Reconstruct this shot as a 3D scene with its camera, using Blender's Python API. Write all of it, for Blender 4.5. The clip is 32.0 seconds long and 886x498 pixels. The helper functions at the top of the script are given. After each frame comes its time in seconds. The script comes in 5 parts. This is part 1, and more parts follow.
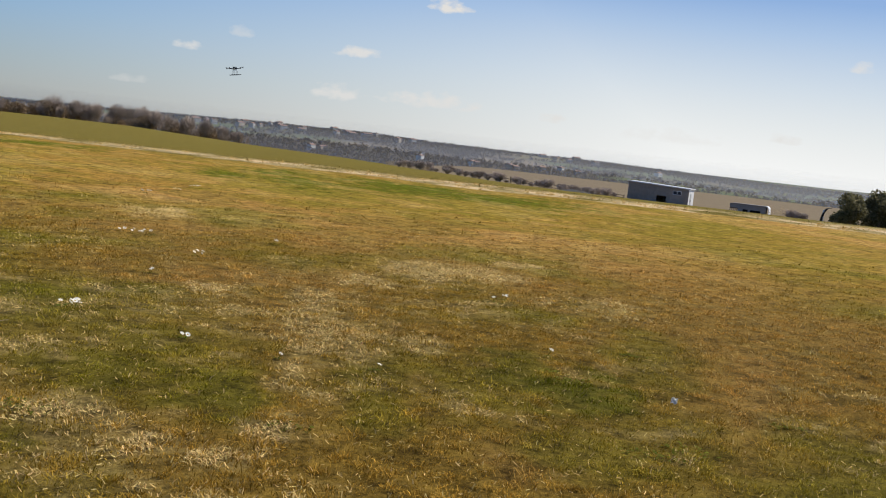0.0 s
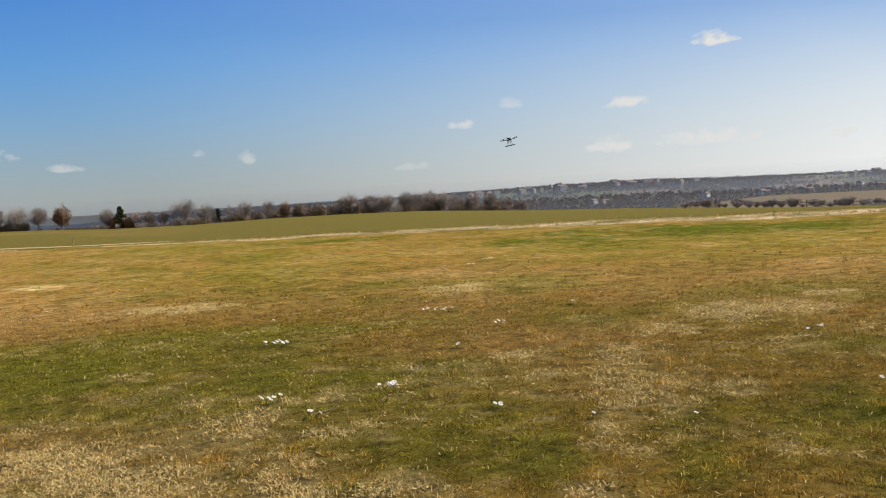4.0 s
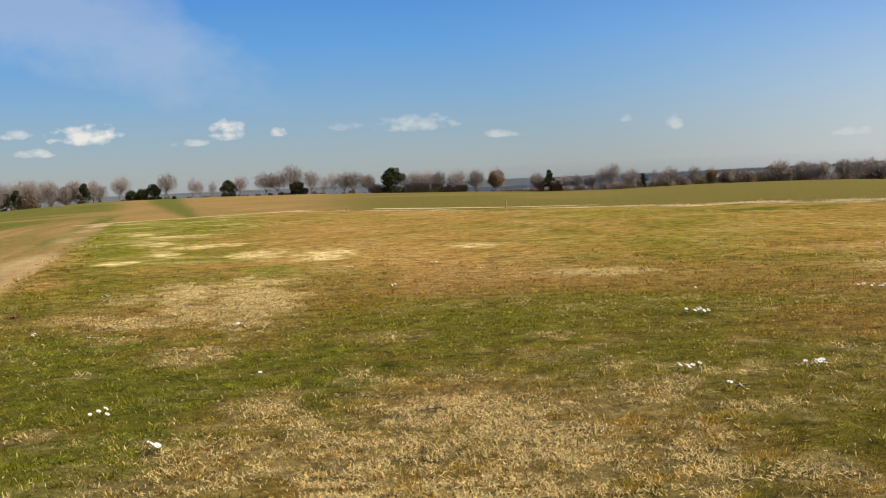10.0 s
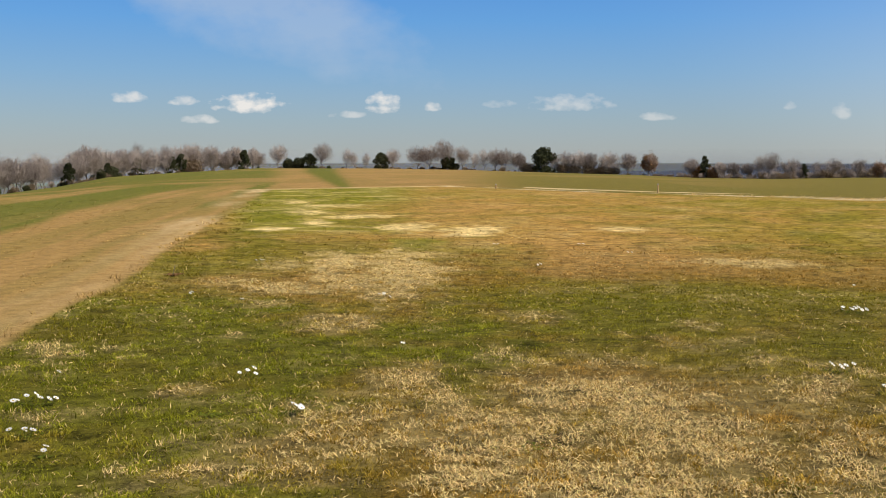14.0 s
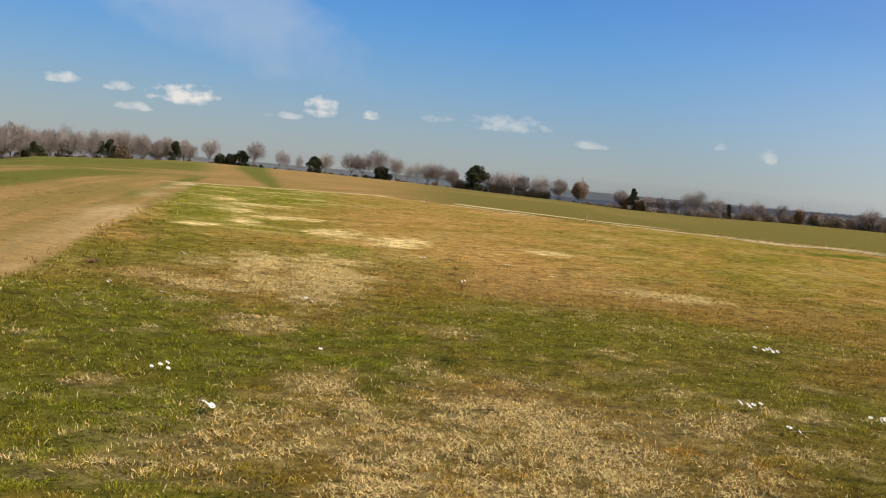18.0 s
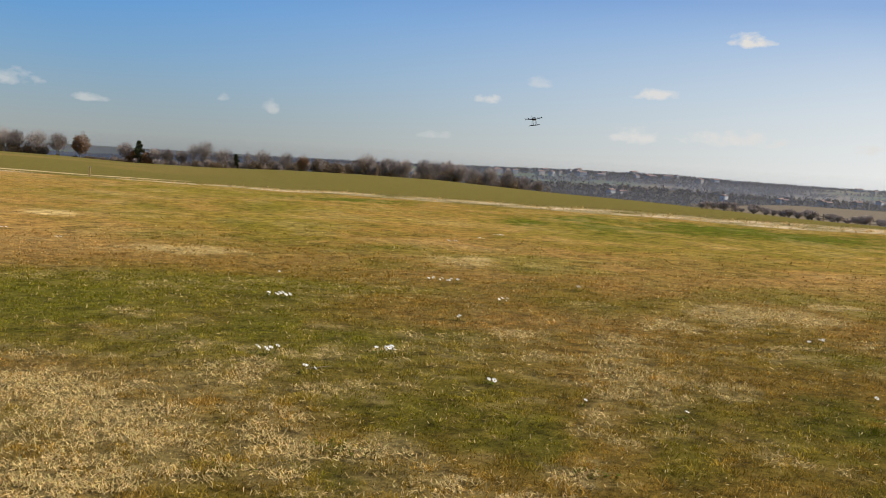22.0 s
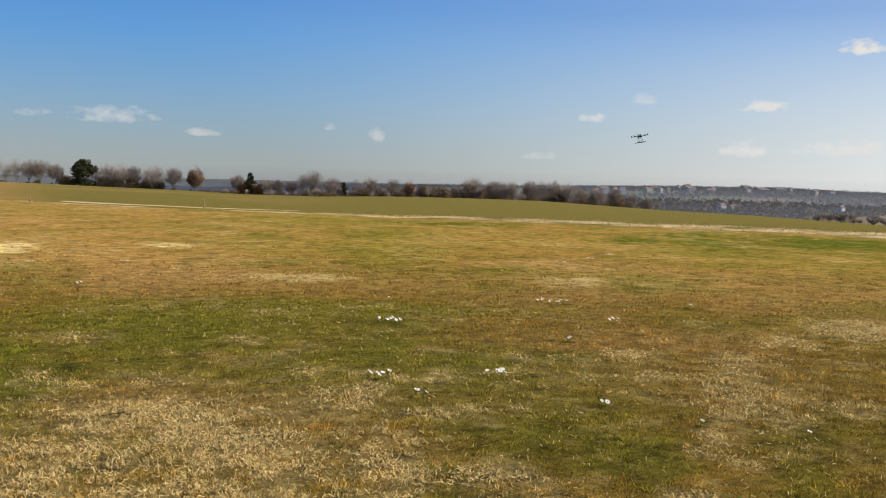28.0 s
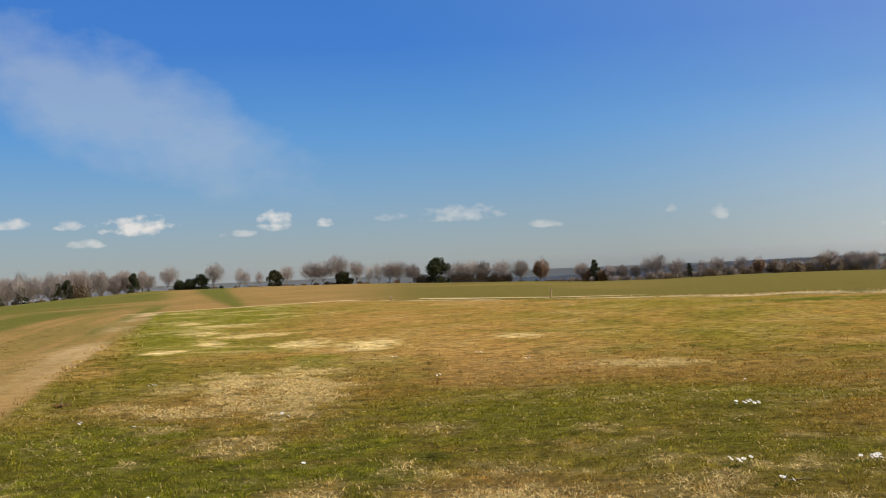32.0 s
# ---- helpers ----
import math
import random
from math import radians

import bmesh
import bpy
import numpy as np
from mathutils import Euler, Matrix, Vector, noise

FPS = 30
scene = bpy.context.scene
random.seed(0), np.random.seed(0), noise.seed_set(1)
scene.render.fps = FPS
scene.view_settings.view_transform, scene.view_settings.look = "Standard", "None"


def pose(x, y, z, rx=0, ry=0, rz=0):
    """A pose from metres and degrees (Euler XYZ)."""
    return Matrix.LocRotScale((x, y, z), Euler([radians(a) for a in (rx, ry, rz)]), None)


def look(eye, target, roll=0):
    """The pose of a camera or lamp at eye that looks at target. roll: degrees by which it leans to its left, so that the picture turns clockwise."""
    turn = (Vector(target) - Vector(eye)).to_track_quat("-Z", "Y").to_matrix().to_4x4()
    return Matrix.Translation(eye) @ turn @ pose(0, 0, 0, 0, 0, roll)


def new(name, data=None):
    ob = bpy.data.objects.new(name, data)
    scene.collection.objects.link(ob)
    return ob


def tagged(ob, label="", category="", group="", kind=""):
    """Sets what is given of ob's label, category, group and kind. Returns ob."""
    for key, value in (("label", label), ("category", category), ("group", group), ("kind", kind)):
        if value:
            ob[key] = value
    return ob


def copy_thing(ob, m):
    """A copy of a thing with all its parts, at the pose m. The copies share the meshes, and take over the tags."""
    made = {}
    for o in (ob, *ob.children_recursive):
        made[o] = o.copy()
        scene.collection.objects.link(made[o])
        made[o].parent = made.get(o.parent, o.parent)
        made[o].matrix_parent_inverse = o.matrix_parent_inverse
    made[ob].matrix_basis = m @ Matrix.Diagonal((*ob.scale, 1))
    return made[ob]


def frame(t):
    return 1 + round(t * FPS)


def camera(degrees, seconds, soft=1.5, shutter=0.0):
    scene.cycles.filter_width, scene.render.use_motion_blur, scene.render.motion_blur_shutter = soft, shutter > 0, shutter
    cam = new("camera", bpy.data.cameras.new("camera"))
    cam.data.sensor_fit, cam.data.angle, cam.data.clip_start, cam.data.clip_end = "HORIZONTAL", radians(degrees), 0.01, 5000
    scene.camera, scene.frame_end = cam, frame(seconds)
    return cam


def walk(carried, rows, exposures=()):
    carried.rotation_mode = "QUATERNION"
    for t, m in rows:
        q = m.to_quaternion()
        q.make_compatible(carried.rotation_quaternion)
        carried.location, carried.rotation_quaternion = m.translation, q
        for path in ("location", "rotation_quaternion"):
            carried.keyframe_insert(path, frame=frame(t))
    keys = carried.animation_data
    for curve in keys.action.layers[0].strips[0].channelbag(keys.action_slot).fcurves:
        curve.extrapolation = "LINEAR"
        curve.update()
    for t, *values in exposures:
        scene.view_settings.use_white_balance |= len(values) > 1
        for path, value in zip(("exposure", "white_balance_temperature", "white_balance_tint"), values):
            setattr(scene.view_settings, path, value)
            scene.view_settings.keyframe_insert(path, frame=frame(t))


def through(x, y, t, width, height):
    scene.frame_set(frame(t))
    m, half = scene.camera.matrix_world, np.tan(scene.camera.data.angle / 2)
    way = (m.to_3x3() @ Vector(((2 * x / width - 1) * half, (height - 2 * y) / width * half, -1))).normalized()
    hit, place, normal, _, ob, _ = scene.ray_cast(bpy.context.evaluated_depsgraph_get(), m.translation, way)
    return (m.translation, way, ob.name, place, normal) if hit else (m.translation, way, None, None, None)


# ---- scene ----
cam = camera(45.0, 32.0, soft=1.0)
# seconds, turn to the left of north, tilt up, lean
PATH = [
    (0.0, -37.86, -5.74, 6.34), (0.5, -37.14, -5.93, 6.28), (1.0, -36.35, -5.49, 5.98), (1.5, -34.90, -5.32, 4.92), (2.0, -32.82, -5.09, 4.06), (2.5,
    -30.42, -4.57, 1.73), (3.0, -27.79, -3.96, 0.25), (3.5, -25.21, -3.57, -1.43), (4.0, -22.16, -3.11, -3.21), (4.5, -19.53, -2.70, -3.21), (6.5, -10.46,
    -2.78, -3.33), (7.0, -8.43, -2.99, -3.52), (7.5, -6.71, -3.32, -3.06), (8.0, -5.12, -3.62, -2.87), (8.5, -3.49, -3.73, -2.63), (9.0, -2.04, -3.68,
    -2.36), (9.5, -0.69, -3.89, -2.31), (10.0, 0.33, -3.85, -2.52), (10.5, 1.99, -4.24, -2.39), (11.0, 3.41, -4.82, -1.60), (11.5, 4.88, -5.46, -0.78),
    (12.0, 5.97, -5.44, -0.20), (12.5, 6.80, -4.95, -0.33), (13.0, 7.57, -4.78, -0.41), (13.5, 8.02, -4.66, -0.40), (14.0, 8.22, -4.83, -0.02), (14.5,
    8.36, -5.05, 0.39), (16.5, 7.11, -5.40, 3.32), (17.0, 6.58, -4.68, 4.36), (17.5, 5.84, -4.21, 4.85), (18.0, 4.31, -4.00, 5.12), (18.5, 1.15, -3.85,
    5.16), (19.0, -2.50, -3.80, 4.29), (19.5, -8.06, -3.88, 3.68), (20.0, -13.17, -4.34, 3.40), (20.5, -16.90, -4.64, 3.09), (21.0, -19.64, -4.62, 3.65),
    (21.5, -21.33, -4.69, 3.65), (22.0, -21.59, -4.67, 3.43), (22.5, -21.67, -4.67, 3.43), (23.0, -21.37, -4.81, 3.31), (23.5, -20.79, -4.93, 3.40),
    (24.0, -20.23, -4.90, 3.15), (24.5, -19.97, -4.81, 2.87), (25.0, -19.55, -4.50, 2.44), (25.5, -18.89, -4.30, 1.61), (27.5, -16.61, -4.09, 1.51),
    (28.0, -15.77, -3.70, 1.37), (28.5, -14.97, -3.40, 1.09), (29.0, -14.32, -3.19, 0.67), (29.5, -13.32, -2.54, 0.40), (30.0, -11.40, -1.91, -0.23),
    (30.5, -8.65, -2.02, -0.03), (31.0, -6.31, -1.31, -0.88), (31.5, -2.63, 0.10, -2.00), (32.0, 2.51, 1.06, -2.51)]
EYE = 1.6
walk(cam, [(t, pose(0, 0, EYE, 90 + tilt, 0, turn) @ pose(0, 0, 0, 0, 0, lean)) for t, turn, tilt, lean in PATH],
     [(0.0, -0.03), (4.0, 0.0), (7.0, 0.04), (14.5, 0.09), (18.0, 0.02), (20.0, -0.07), (25.0, -0.02), (28.0, 0.0), (31.0, -0.03), (32.0, -0.06)])

# ---- sky and sun ----
SUN_AZ, SUN_EL = 97.0, 46.0  # degrees to the right of north, above the horizon
world = bpy.data.worlds.new("sky")
scene.world = world
world.use_nodes = True


def nodes_of(tree):
    """Short ways to add nodes to a tree and to link them."""
    def add(kind, **values):
        n = tree.nodes.new(kind)
        for k, v in values.items():
            if k in n.inputs:
                n.inputs[k].default_value = v
        return n

    def link(a, b):
        tree.links.new(a, b)
    return add, link


def math_node(add, link, op, a, b=0.0, c=None):
    n = add("ShaderNodeMath")
    n.operation = op
    for i, v in enumerate((a, b, c)):
        if v is None:
            continue
        if isinstance(v, (int, float)):
            n.inputs[i].default_value = v
        else:
            link(v, n.inputs[i])
    return n.outputs[0]


def mix_color(add, link, fac, a, b):
    n = add("ShaderNodeMix")
    n.data_type = "RGBA"
    for i, v in ((0, fac), (6, a), (7, b)):
        if isinstance(v, (int, float)):
            n.inputs[i].default_value = v
        elif isinstance(v, tuple):
            n.inputs[i].default_value = (*v, 1)
        else:
            link(v, n.inputs[i])
    return n.outputs[2]


def ramp(add, link, fac, stops):
    n = add("ShaderNodeValToRGB")
    while len(n.color_ramp.elements) < len(stops):
        n.color_ramp.elements.new(0.5)
    for e, (p, col) in zip(n.color_ramp.elements, stops):
        e.position = p
        e.color = (*col, 1) if isinstance(col, tuple) else (col, col, col, 1)
    link(fac, n.inputs[0])
    return n.outputs[0]


# clouds: degrees right of north, elevation, half width, half height, density
CLOUDS = [(36.9, 6.9, 1.2, 0.45, 1.0), (32.2, 4.0, 1.2, 0.35, 0.85), (31.4, 1.8, 1.4, 0.55, 0.75), (36.4, 1.9, 2.7, 0.5, 0.75), (23.7, 3.35, 1.0, 0.28, 0.75),
          (26.2, 4.4, 0.7, 0.4, 0.35), (42.9, 1.75, 0.8, 0.4, 0.7), (-18.4, 2.7, 1.8, 0.6, 1.0), (-11.4, 2.7, 0.9, 0.6, 1.0), (-24.4, 3.0, 0.8, 0.35, 0.7),
          (-21.7, 2.9, 0.8, 0.3, 0.7), (-21.0, 1.95, 1.1, 0.25, 0.6), (-8.8, 2.65, 0.5, 0.3, 0.75), (-13.2, 2.25, 0.9, 0.22, 0.5), (-5.3, 2.8, 0.9, 0.25, 0.4), (-1.5, 2.75, 2.2, 0.5, 0.45),
          (3.1, 2.1, 1.0, 0.25, 0.45), (9.7, 2.6, 0.35, 0.3, 0.4), (12.1, 2.2, 0.4, 0.5, 0.4), (21.0, 1.3, 1.2, 0.25, 0.3), (54.8, 1.9, 0.9, 0.35, 0.6), (49.0, 1.4, 2.6, 0.5, 0.35),
          (58.0, 5.7, 0.8, 0.35, 0.6), (-40.0, 4.0, 3.0, 0.8, 0.7), (-60.0, 5.0, 4.0, 1.0, 0.8), (90.0, 6.0, 5.0, 1.2, 0.7), (140.0, 5.0, 4.0, 1.0, 0.7), (-110.0, 6.0, 5.0, 1.0, 0.7)]


def build_sky():
    tree = world.node_tree
    tree.nodes.clear()
    add, link = nodes_of(tree)
    m = lambda op, a, b=0.0, c=None: math_node(add, link, op, a, b, c)
    sky = add("ShaderNodeTexSky")
    sky.sky_type, sky.sun_disc = "NISHITA", False
    sky.sun_elevation, sky.sun_rotation = radians(SUN_EL), radians(SUN_AZ)
    sky.altitude, sky.air_density, sky.dust_density, sky.ozone_density = 300, 1.0, SKY_DUST, 2.0
    way = add("ShaderNodeTexCoord").outputs["Generated"]
    sep = add("ShaderNodeSeparateXYZ")
    link(way, sep.inputs[0])
    az = m("MULTIPLY", m("ARCTAN2", sep.outputs[0], sep.outputs[1]), 180 / math.pi)
    el = m("MULTIPLY", m("ARCSINE", sep.outputs[2]), 180 / math.pi)
    # uneven outlines: the place is pushed about by noise at two scales
    comb = add("ShaderNodeCombineXYZ")
    link(az, comb.inputs[0]), link(m("MULTIPLY", el, 1.6), comb.inputs[1])
    big = add("ShaderNodeTexNoise", Scale=1.25, Detail=4.0, Roughness=0.5)
    link(comb.outputs[0], big.inputs["Vector"])
    puff = big.outputs["Fac"]
    total = None
    for a, e, w, h, d in CLOUDS:
        x = m("DIVIDE", m("SUBTRACT", az, a), w)
        y0 = m("SUBTRACT", el, e)
        # flat below, heaped above
        y = m("DIVIDE", y0, h * 1.25)
        y = m("MAXIMUM", y, m("MULTIPLY", y, -2.3))
        far = m("ADD", m("MULTIPLY", x, x), m("MULTIPLY", y, y))
        v = m("SUBTRACT", m("ADD", 1.0, m("MULTIPLY", m("SUBTRACT", puff, 0.5), 3.8)), far)
        v = m("MULTIPLY", m("MULTIPLY", v, 0.85), d)
        v = m("MINIMUM", m("MAXIMUM", v, 0.0), d)
        total = v if total is None else m("MAXIMUM", total, v)
    # one thin veil of high cloud, leaning down to the right
    t = m("ADD", m("MULTIPLY", m("SUBTRACT", az, -19.5), 0.93), m("MULTIPLY", m("SUBTRACT", el, 8.9), -0.36))
    s = m("ADD", m("MULTIPLY", m("SUBTRACT", el, 8.9), 0.93), m("MULTIPLY", m("SUBTRACT", az, -19.5), 0.36))
    veil_noise = add("ShaderNodeTexNoise", Scale=0.30, Detail=5.0, Roughness=0.55)
    link(comb.outputs[0], veil_noise.inputs["Vector"])
    vv = m("ADD", m("POWER", m("ABSOLUTE", m("DIVIDE", t, 11.5)), 2.0), m("POWER", m("ABSOLUTE", m("DIVIDE", s, 3.4)), 2.0))
    veil = m("MULTIPLY", m("MAXIMUM", m("SUBTRACT", m("ADD", 1.0, m("MULTIPLY", m("SUBTRACT", veil_noise.outputs["Fac"], 0.5), 1.7)), vv), 0.0), 0.6)
    veil = m("MINIMUM", veil, 0.55)
    # pale air low over the land
    air = ramp(add, link, m("DIVIDE", m("MAXIMUM", el, 0.0), 40.0), SKY_BLUE)
    clear = add("ShaderNodeHueSaturation", Hue=SKY_HUE, Saturation=SKY_DEPTH, Value=SKY_VALUE)
    link(sky.outputs[0], clear.inputs["Color"])
    tenfold = add("ShaderNodeHueSaturation", Value=10.0)
    link(air, tenfold.inputs["Color"])
    sheer = mix_color(add, link, 0.8, clear.outputs[0], tenfold.outputs[0])
    # the pale air is brighter towards the sun
    dot = add("ShaderNodeVectorMath")
    dot.operation = "DOT_PRODUCT"
    link(way, dot.inputs[0])
    dot.inputs[1].default_value = (math.sin(radians(SUN_AZ)) * math.cos(radians(SUN_EL)), math.cos(radians(SUN_AZ)) * math.cos(radians(SUN_EL)), math.sin(radians(SUN_EL)))
    near = m("POWER", m("MAXIMUM", dot.outputs["Value"], 0.0), 1.5)
    glow = m("MULTIPLY", m("MINIMUM", m("MULTIPLY", near, 2.9), 0.97), m("SUBTRACT", 1.0, m("MINIMUM", m("DIVIDE", m("MAXIMUM", el, 0.0), 11.0), 0.8)))
    col = mix_color(add, link, glow, sheer, SKY_PALE)
    col = mix_color(add, link, veil, col, SKY_VEIL)
    col = mix_color(add, link, total, col, SKY_CLOUD)
    bg = add("ShaderNodeBackground", Strength=SKY_STRENGTH)
    link(col, bg.inputs[0])
    out = add("ShaderNodeOutputWorld")
    link(bg.outputs[0], out.inputs[0])


SKY_DUST, SKY_STRENGTH = 0.6, 0.092
SKY_HUE, SKY_DEPTH, SKY_VALUE = 0.5, 1.4, 1.0
SKY_BLUE = [(0.0, (0.390, 0.425, 0.440)), (0.05, (0.310, 0.425, 0.53)), (0.11, (0.215, 0.41, 0.67)), (0.18, (0.128, 0.365, 0.77)), (0.30, (0.060, 0.235, 0.74)), (1.0, (0.045, 0.14, 0.44))]
SKY_PALE, SKY_VEIL, SKY_CLOUD = (10.4, 10.5, 10.4), (4.5, 5.5, 6.9), (8.4, 8.2, 7.9)
build_sky()
sun = new("sun", bpy.data.lights.new("sun", "SUN"))
sun.data.energy, sun.data.angle, sun.data.color = 5.0, radians(0.5), (1.0, 0.94, 0.85)
sun.matrix_world = look((0, 0, 50), (-50 * math.sin(radians(SUN_AZ)) * math.cos(radians(SUN_EL)), -50 * math.cos(radians(SUN_AZ)) * math.cos(radians(SUN_EL)), 50 - 50 * math.sin(radians(SUN_EL))))

# ---- the lie of the land ----


def lattice(i, j, seed):
    h = np.sin(i * 127.1 + j * 311.7 + seed * 74.7) * 43758.5453
    return h - np.floor(h)


def value_noise(x, y, seed=0):
    i, j = np.floor(x), np.floor(y)
    u, v = x - i, y - j
    u, v = u * u * (3 - 2 * u), v * v * (3 - 2 * v)
    a, b = lattice(i, j, seed), lattice(i + 1, j, seed)
    c, d = lattice(i, j + 1, seed), lattice(i + 1, j + 1, seed)
    return (a * (1 - u) + b * u) * (1 - v) + (c * (1 - u) + d * u) * v


def fbm(x, y, seed=0, octaves=4):
    total, size, part_ = 0.0, 1.0, 0.5
    for k in range(octaves):
        total = total + part_ * value_noise(x * size, y * size, seed + 7 * k)
        size, part_ = size * 2.07, part_ * 0.5
    return total / (1 - 0.5 ** octaves)


def smooth(a, b, x):
    t = np.clip((x - a) / (b - a), 0, 1)
    return t * t * (3 - 2 * t)


# by degrees to the right of north: distance and angle of the near brow, angle of the far ridge
BROW = np.array([(-180, 80, -2.6), (-60, 80, -2.6), (-45, 95, -2.3), (-31, 120, -1.8), (-28, 170, -1.4), (-25.5, 220, -0.93), (-22.5, 270, -0.74), (-18, 320, -0.5), (-12, 330, -0.52),
                 (-7, 330, -0.6), (-2, 330, -0.76), (2, 320, -0.86), (5, 310, -1.0), (9, 300, -1.04), (13, 290, -0.95), (17, 270, -0.95), (21, 240, -1.0), (24, 210, -1.15), (27, 180, -1.3),
                 (32, 150, -1.46), (36, 130, -1.64), (40, 110, -1.82), (44, 100, -1.95), (50, 90, -2.05), (55, 85, -2.12), (60, 80, -2.2), (75, 80, -2.4), (180, 80, -2.6)])
RIDGE = np.array([(-180, -0.9), (-40, -0.9), (4, -0.8), (8, -0.6), (13, -0.42), (17, -0.36), (21, -0.3), (26, -0.18), (30, -0.12), (33, -0.08), (36, -0.2), (40, -0.28), (45, -0.3), (50, -0.36), (55, -0.48), (60, -0.5), (180, -0.6)])


def height(x, y):
    """The ground's height: level by the eye, falling gently to a brow, then a valley, a far ridge and a plain."""
    az, r = np.degrees(np.arctan2(x, y)), np.hypot(x, y)
    rc, ec = np.interp(az, BROW[:, 0], BROW[:, 1]), np.interp(az, BROW[:, 0], BROW[:, 2])
    zc = EYE + rc * np.tan(np.radians(ec))
    zr = EYE + 1500 * np.tan(np.radians(np.interp(az, RIDGE[:, 0], RIDGE[:, 1])))
    near = zc * np.clip((r - 48) / (rc - 48), 0, None)
    # a second field beyond the brow on the right hand
    side = smooth(30, 40, az)
    z2 = EYE + 400 * math.tan(radians(-1.33))
    beyond = zc - 0.035 * (r - rc) * (1 - side) - side * 0.036 * (r - rc)
    second = z2 + (r - 400) * 0.004
    t2 = smooth(160, 300, r) * side
    beyond = beyond * (1 - t2) + second * t2
    valley = -26.0
    z = np.where(r < rc, near, beyond)
    t3 = smooth(430, 800, r)
    z = z * (1 - t3) + valley * t3
    t4 = smooth(800, 1500, r)
    z = np.where(r > 800, valley * (1 - t4) + zr * t4, z)
    t5 = smooth(1600, 3200, r)
    z = np.where(r > 1600, zr * (1 - t5) - 19.0 * t5, z)
    z = z + np.where(r > 600, (fbm(x / 260, y / 260, 5) - 0.5) * 6 * smooth(600, 1000, r) * (1 - smooth(1300, 1500, r) * 0.7), 0)
    # small unevenness underfoot
    z = z + 0.05 * (fbm(x / 1.7, y / 1.7, 11, 3) - 0.5) * (1 - smooth(30, 80, r)) + 0.12 * (fbm(x / 7, y / 7, 3, 2) - 0.5) * (1 - smooth(40, 90, r))
    return z


def at(az, r):
    """A place on the ground, by degrees to the right of north and distance."""
    x, y = r * math.sin(radians(az)), r * math.cos(radians(az))
    return Vector((x, y, float(height(np.array([x]), np.array([y]))[0])))


def down(az, el):
    """The place where the ground is met, looking down by so many degrees."""
    r = EYE / math.tan(radians(-el))
    for _ in range(6):
        r = (EYE - at(az, r).z) / math.tan(radians(-el))
    return at(az, r)


# ---- materials ----


def material(name, color, rough=0.8, spec=0.3, metal=0.0, grain=None, bump=0.0, dark=0.6, coords="Object"):
    """A surface with its colour broken by noise at two scales, and fine relief. grain: size of the noise."""
    mat = bpy.data.materials.new(name)
    mat.use_nodes = True
    tree = mat.node_tree
    add, link = nodes_of(tree)
    b = tree.nodes["Principled BSDF"]
    b.inputs["Roughness"].default_value, b.inputs["Metallic"].default_value = rough, metal
    b.inputs["Specular IOR Level"].default_value = spec
    if grain is None:
        b.inputs["Base Color"].default_value = (*color, 1)
        return mat
    co = add("ShaderNodeTexCoord").outputs[coords]
    fine = add("ShaderNodeTexNoise", Scale=grain, Detail=6.0, Roughness=0.65)
    wide = add("ShaderNodeTexNoise", Scale=grain * 0.13, Detail=3.0)
    link(co, fine.inputs["Vector"]), link(co, wide.inputs["Vector"])
    f = math_node(add, link, "MULTIPLY_ADD", fine.outputs["Fac"], 0.6, math_node(add, link, "MULTIPLY", wide.outputs["Fac"], 0.5))
    f = ramp(add, link, f, [(0.3, 0.0), (0.75, 1.0)])
    rnd = add("ShaderNodeObjectInfo").outputs["Random"]
    lo = tuple(v * dark for v in color)
    col = mix_color(add, link, f, lo, color)
    vary = math_node(add, link, "MULTIPLY_ADD", rnd, 0.3, 0.85)
    hsv = add("ShaderNodeHueSaturation")
    link(col, hsv.inputs["Color"]), link(vary, hsv.inputs["Value"])
    link(hsv.outputs[0], b.inputs["Base Color"])
    if bump:
        bp = add("ShaderNodeBump", Strength=bump, Distance=0.02)
        link(fine.outputs["Fac"], bp.inputs["Height"])
        link(bp.outputs[0], b.inputs["Normal"])
    return mat


def leaf_material(name, stops, island=True, rough=0.7, through=0.25):
    """Leaves, twigs or blades: a colour of its own for every island, with some light let through."""
    mat = bpy.data.materials.new(name)
    mat.use_nodes = True
    tree = mat.node_tree
    add, link = nodes_of(tree)
    b = tree.nodes["Principled BSDF"]
    b.inputs["Roughness"].default_value, b.inputs["Specular IOR Level"].default_value = rough, 0.05
    col = ramp(add, link, add("ShaderNodeNewGeometry").outputs["Random Per Island"], stops)
    hsv = add("ShaderNodeHueSaturation")
    link(col, hsv.inputs["Color"])
    link(math_node(add, link, "MULTIPLY_ADD", add("ShaderNodeObjectInfo").outputs["Random"], 0.4, 0.8), hsv.inputs["Value"])
    link(hsv.outputs[0], b.inputs["Base Color"])
    if through:
        t = add("ShaderNodeBsdfTranslucent")
        link(hsv.outputs[0], t.inputs[0])
        s = add("ShaderNodeMixShader", Fac=through)
        link(b.outputs[0], s.inputs[1]), link(t.outputs[0], s.inputs[2])
        link(s.outputs[0], tree.nodes["Material Output"].inputs[0])
    return mat


SPROUT = (0.142, 0.132, 0.022)
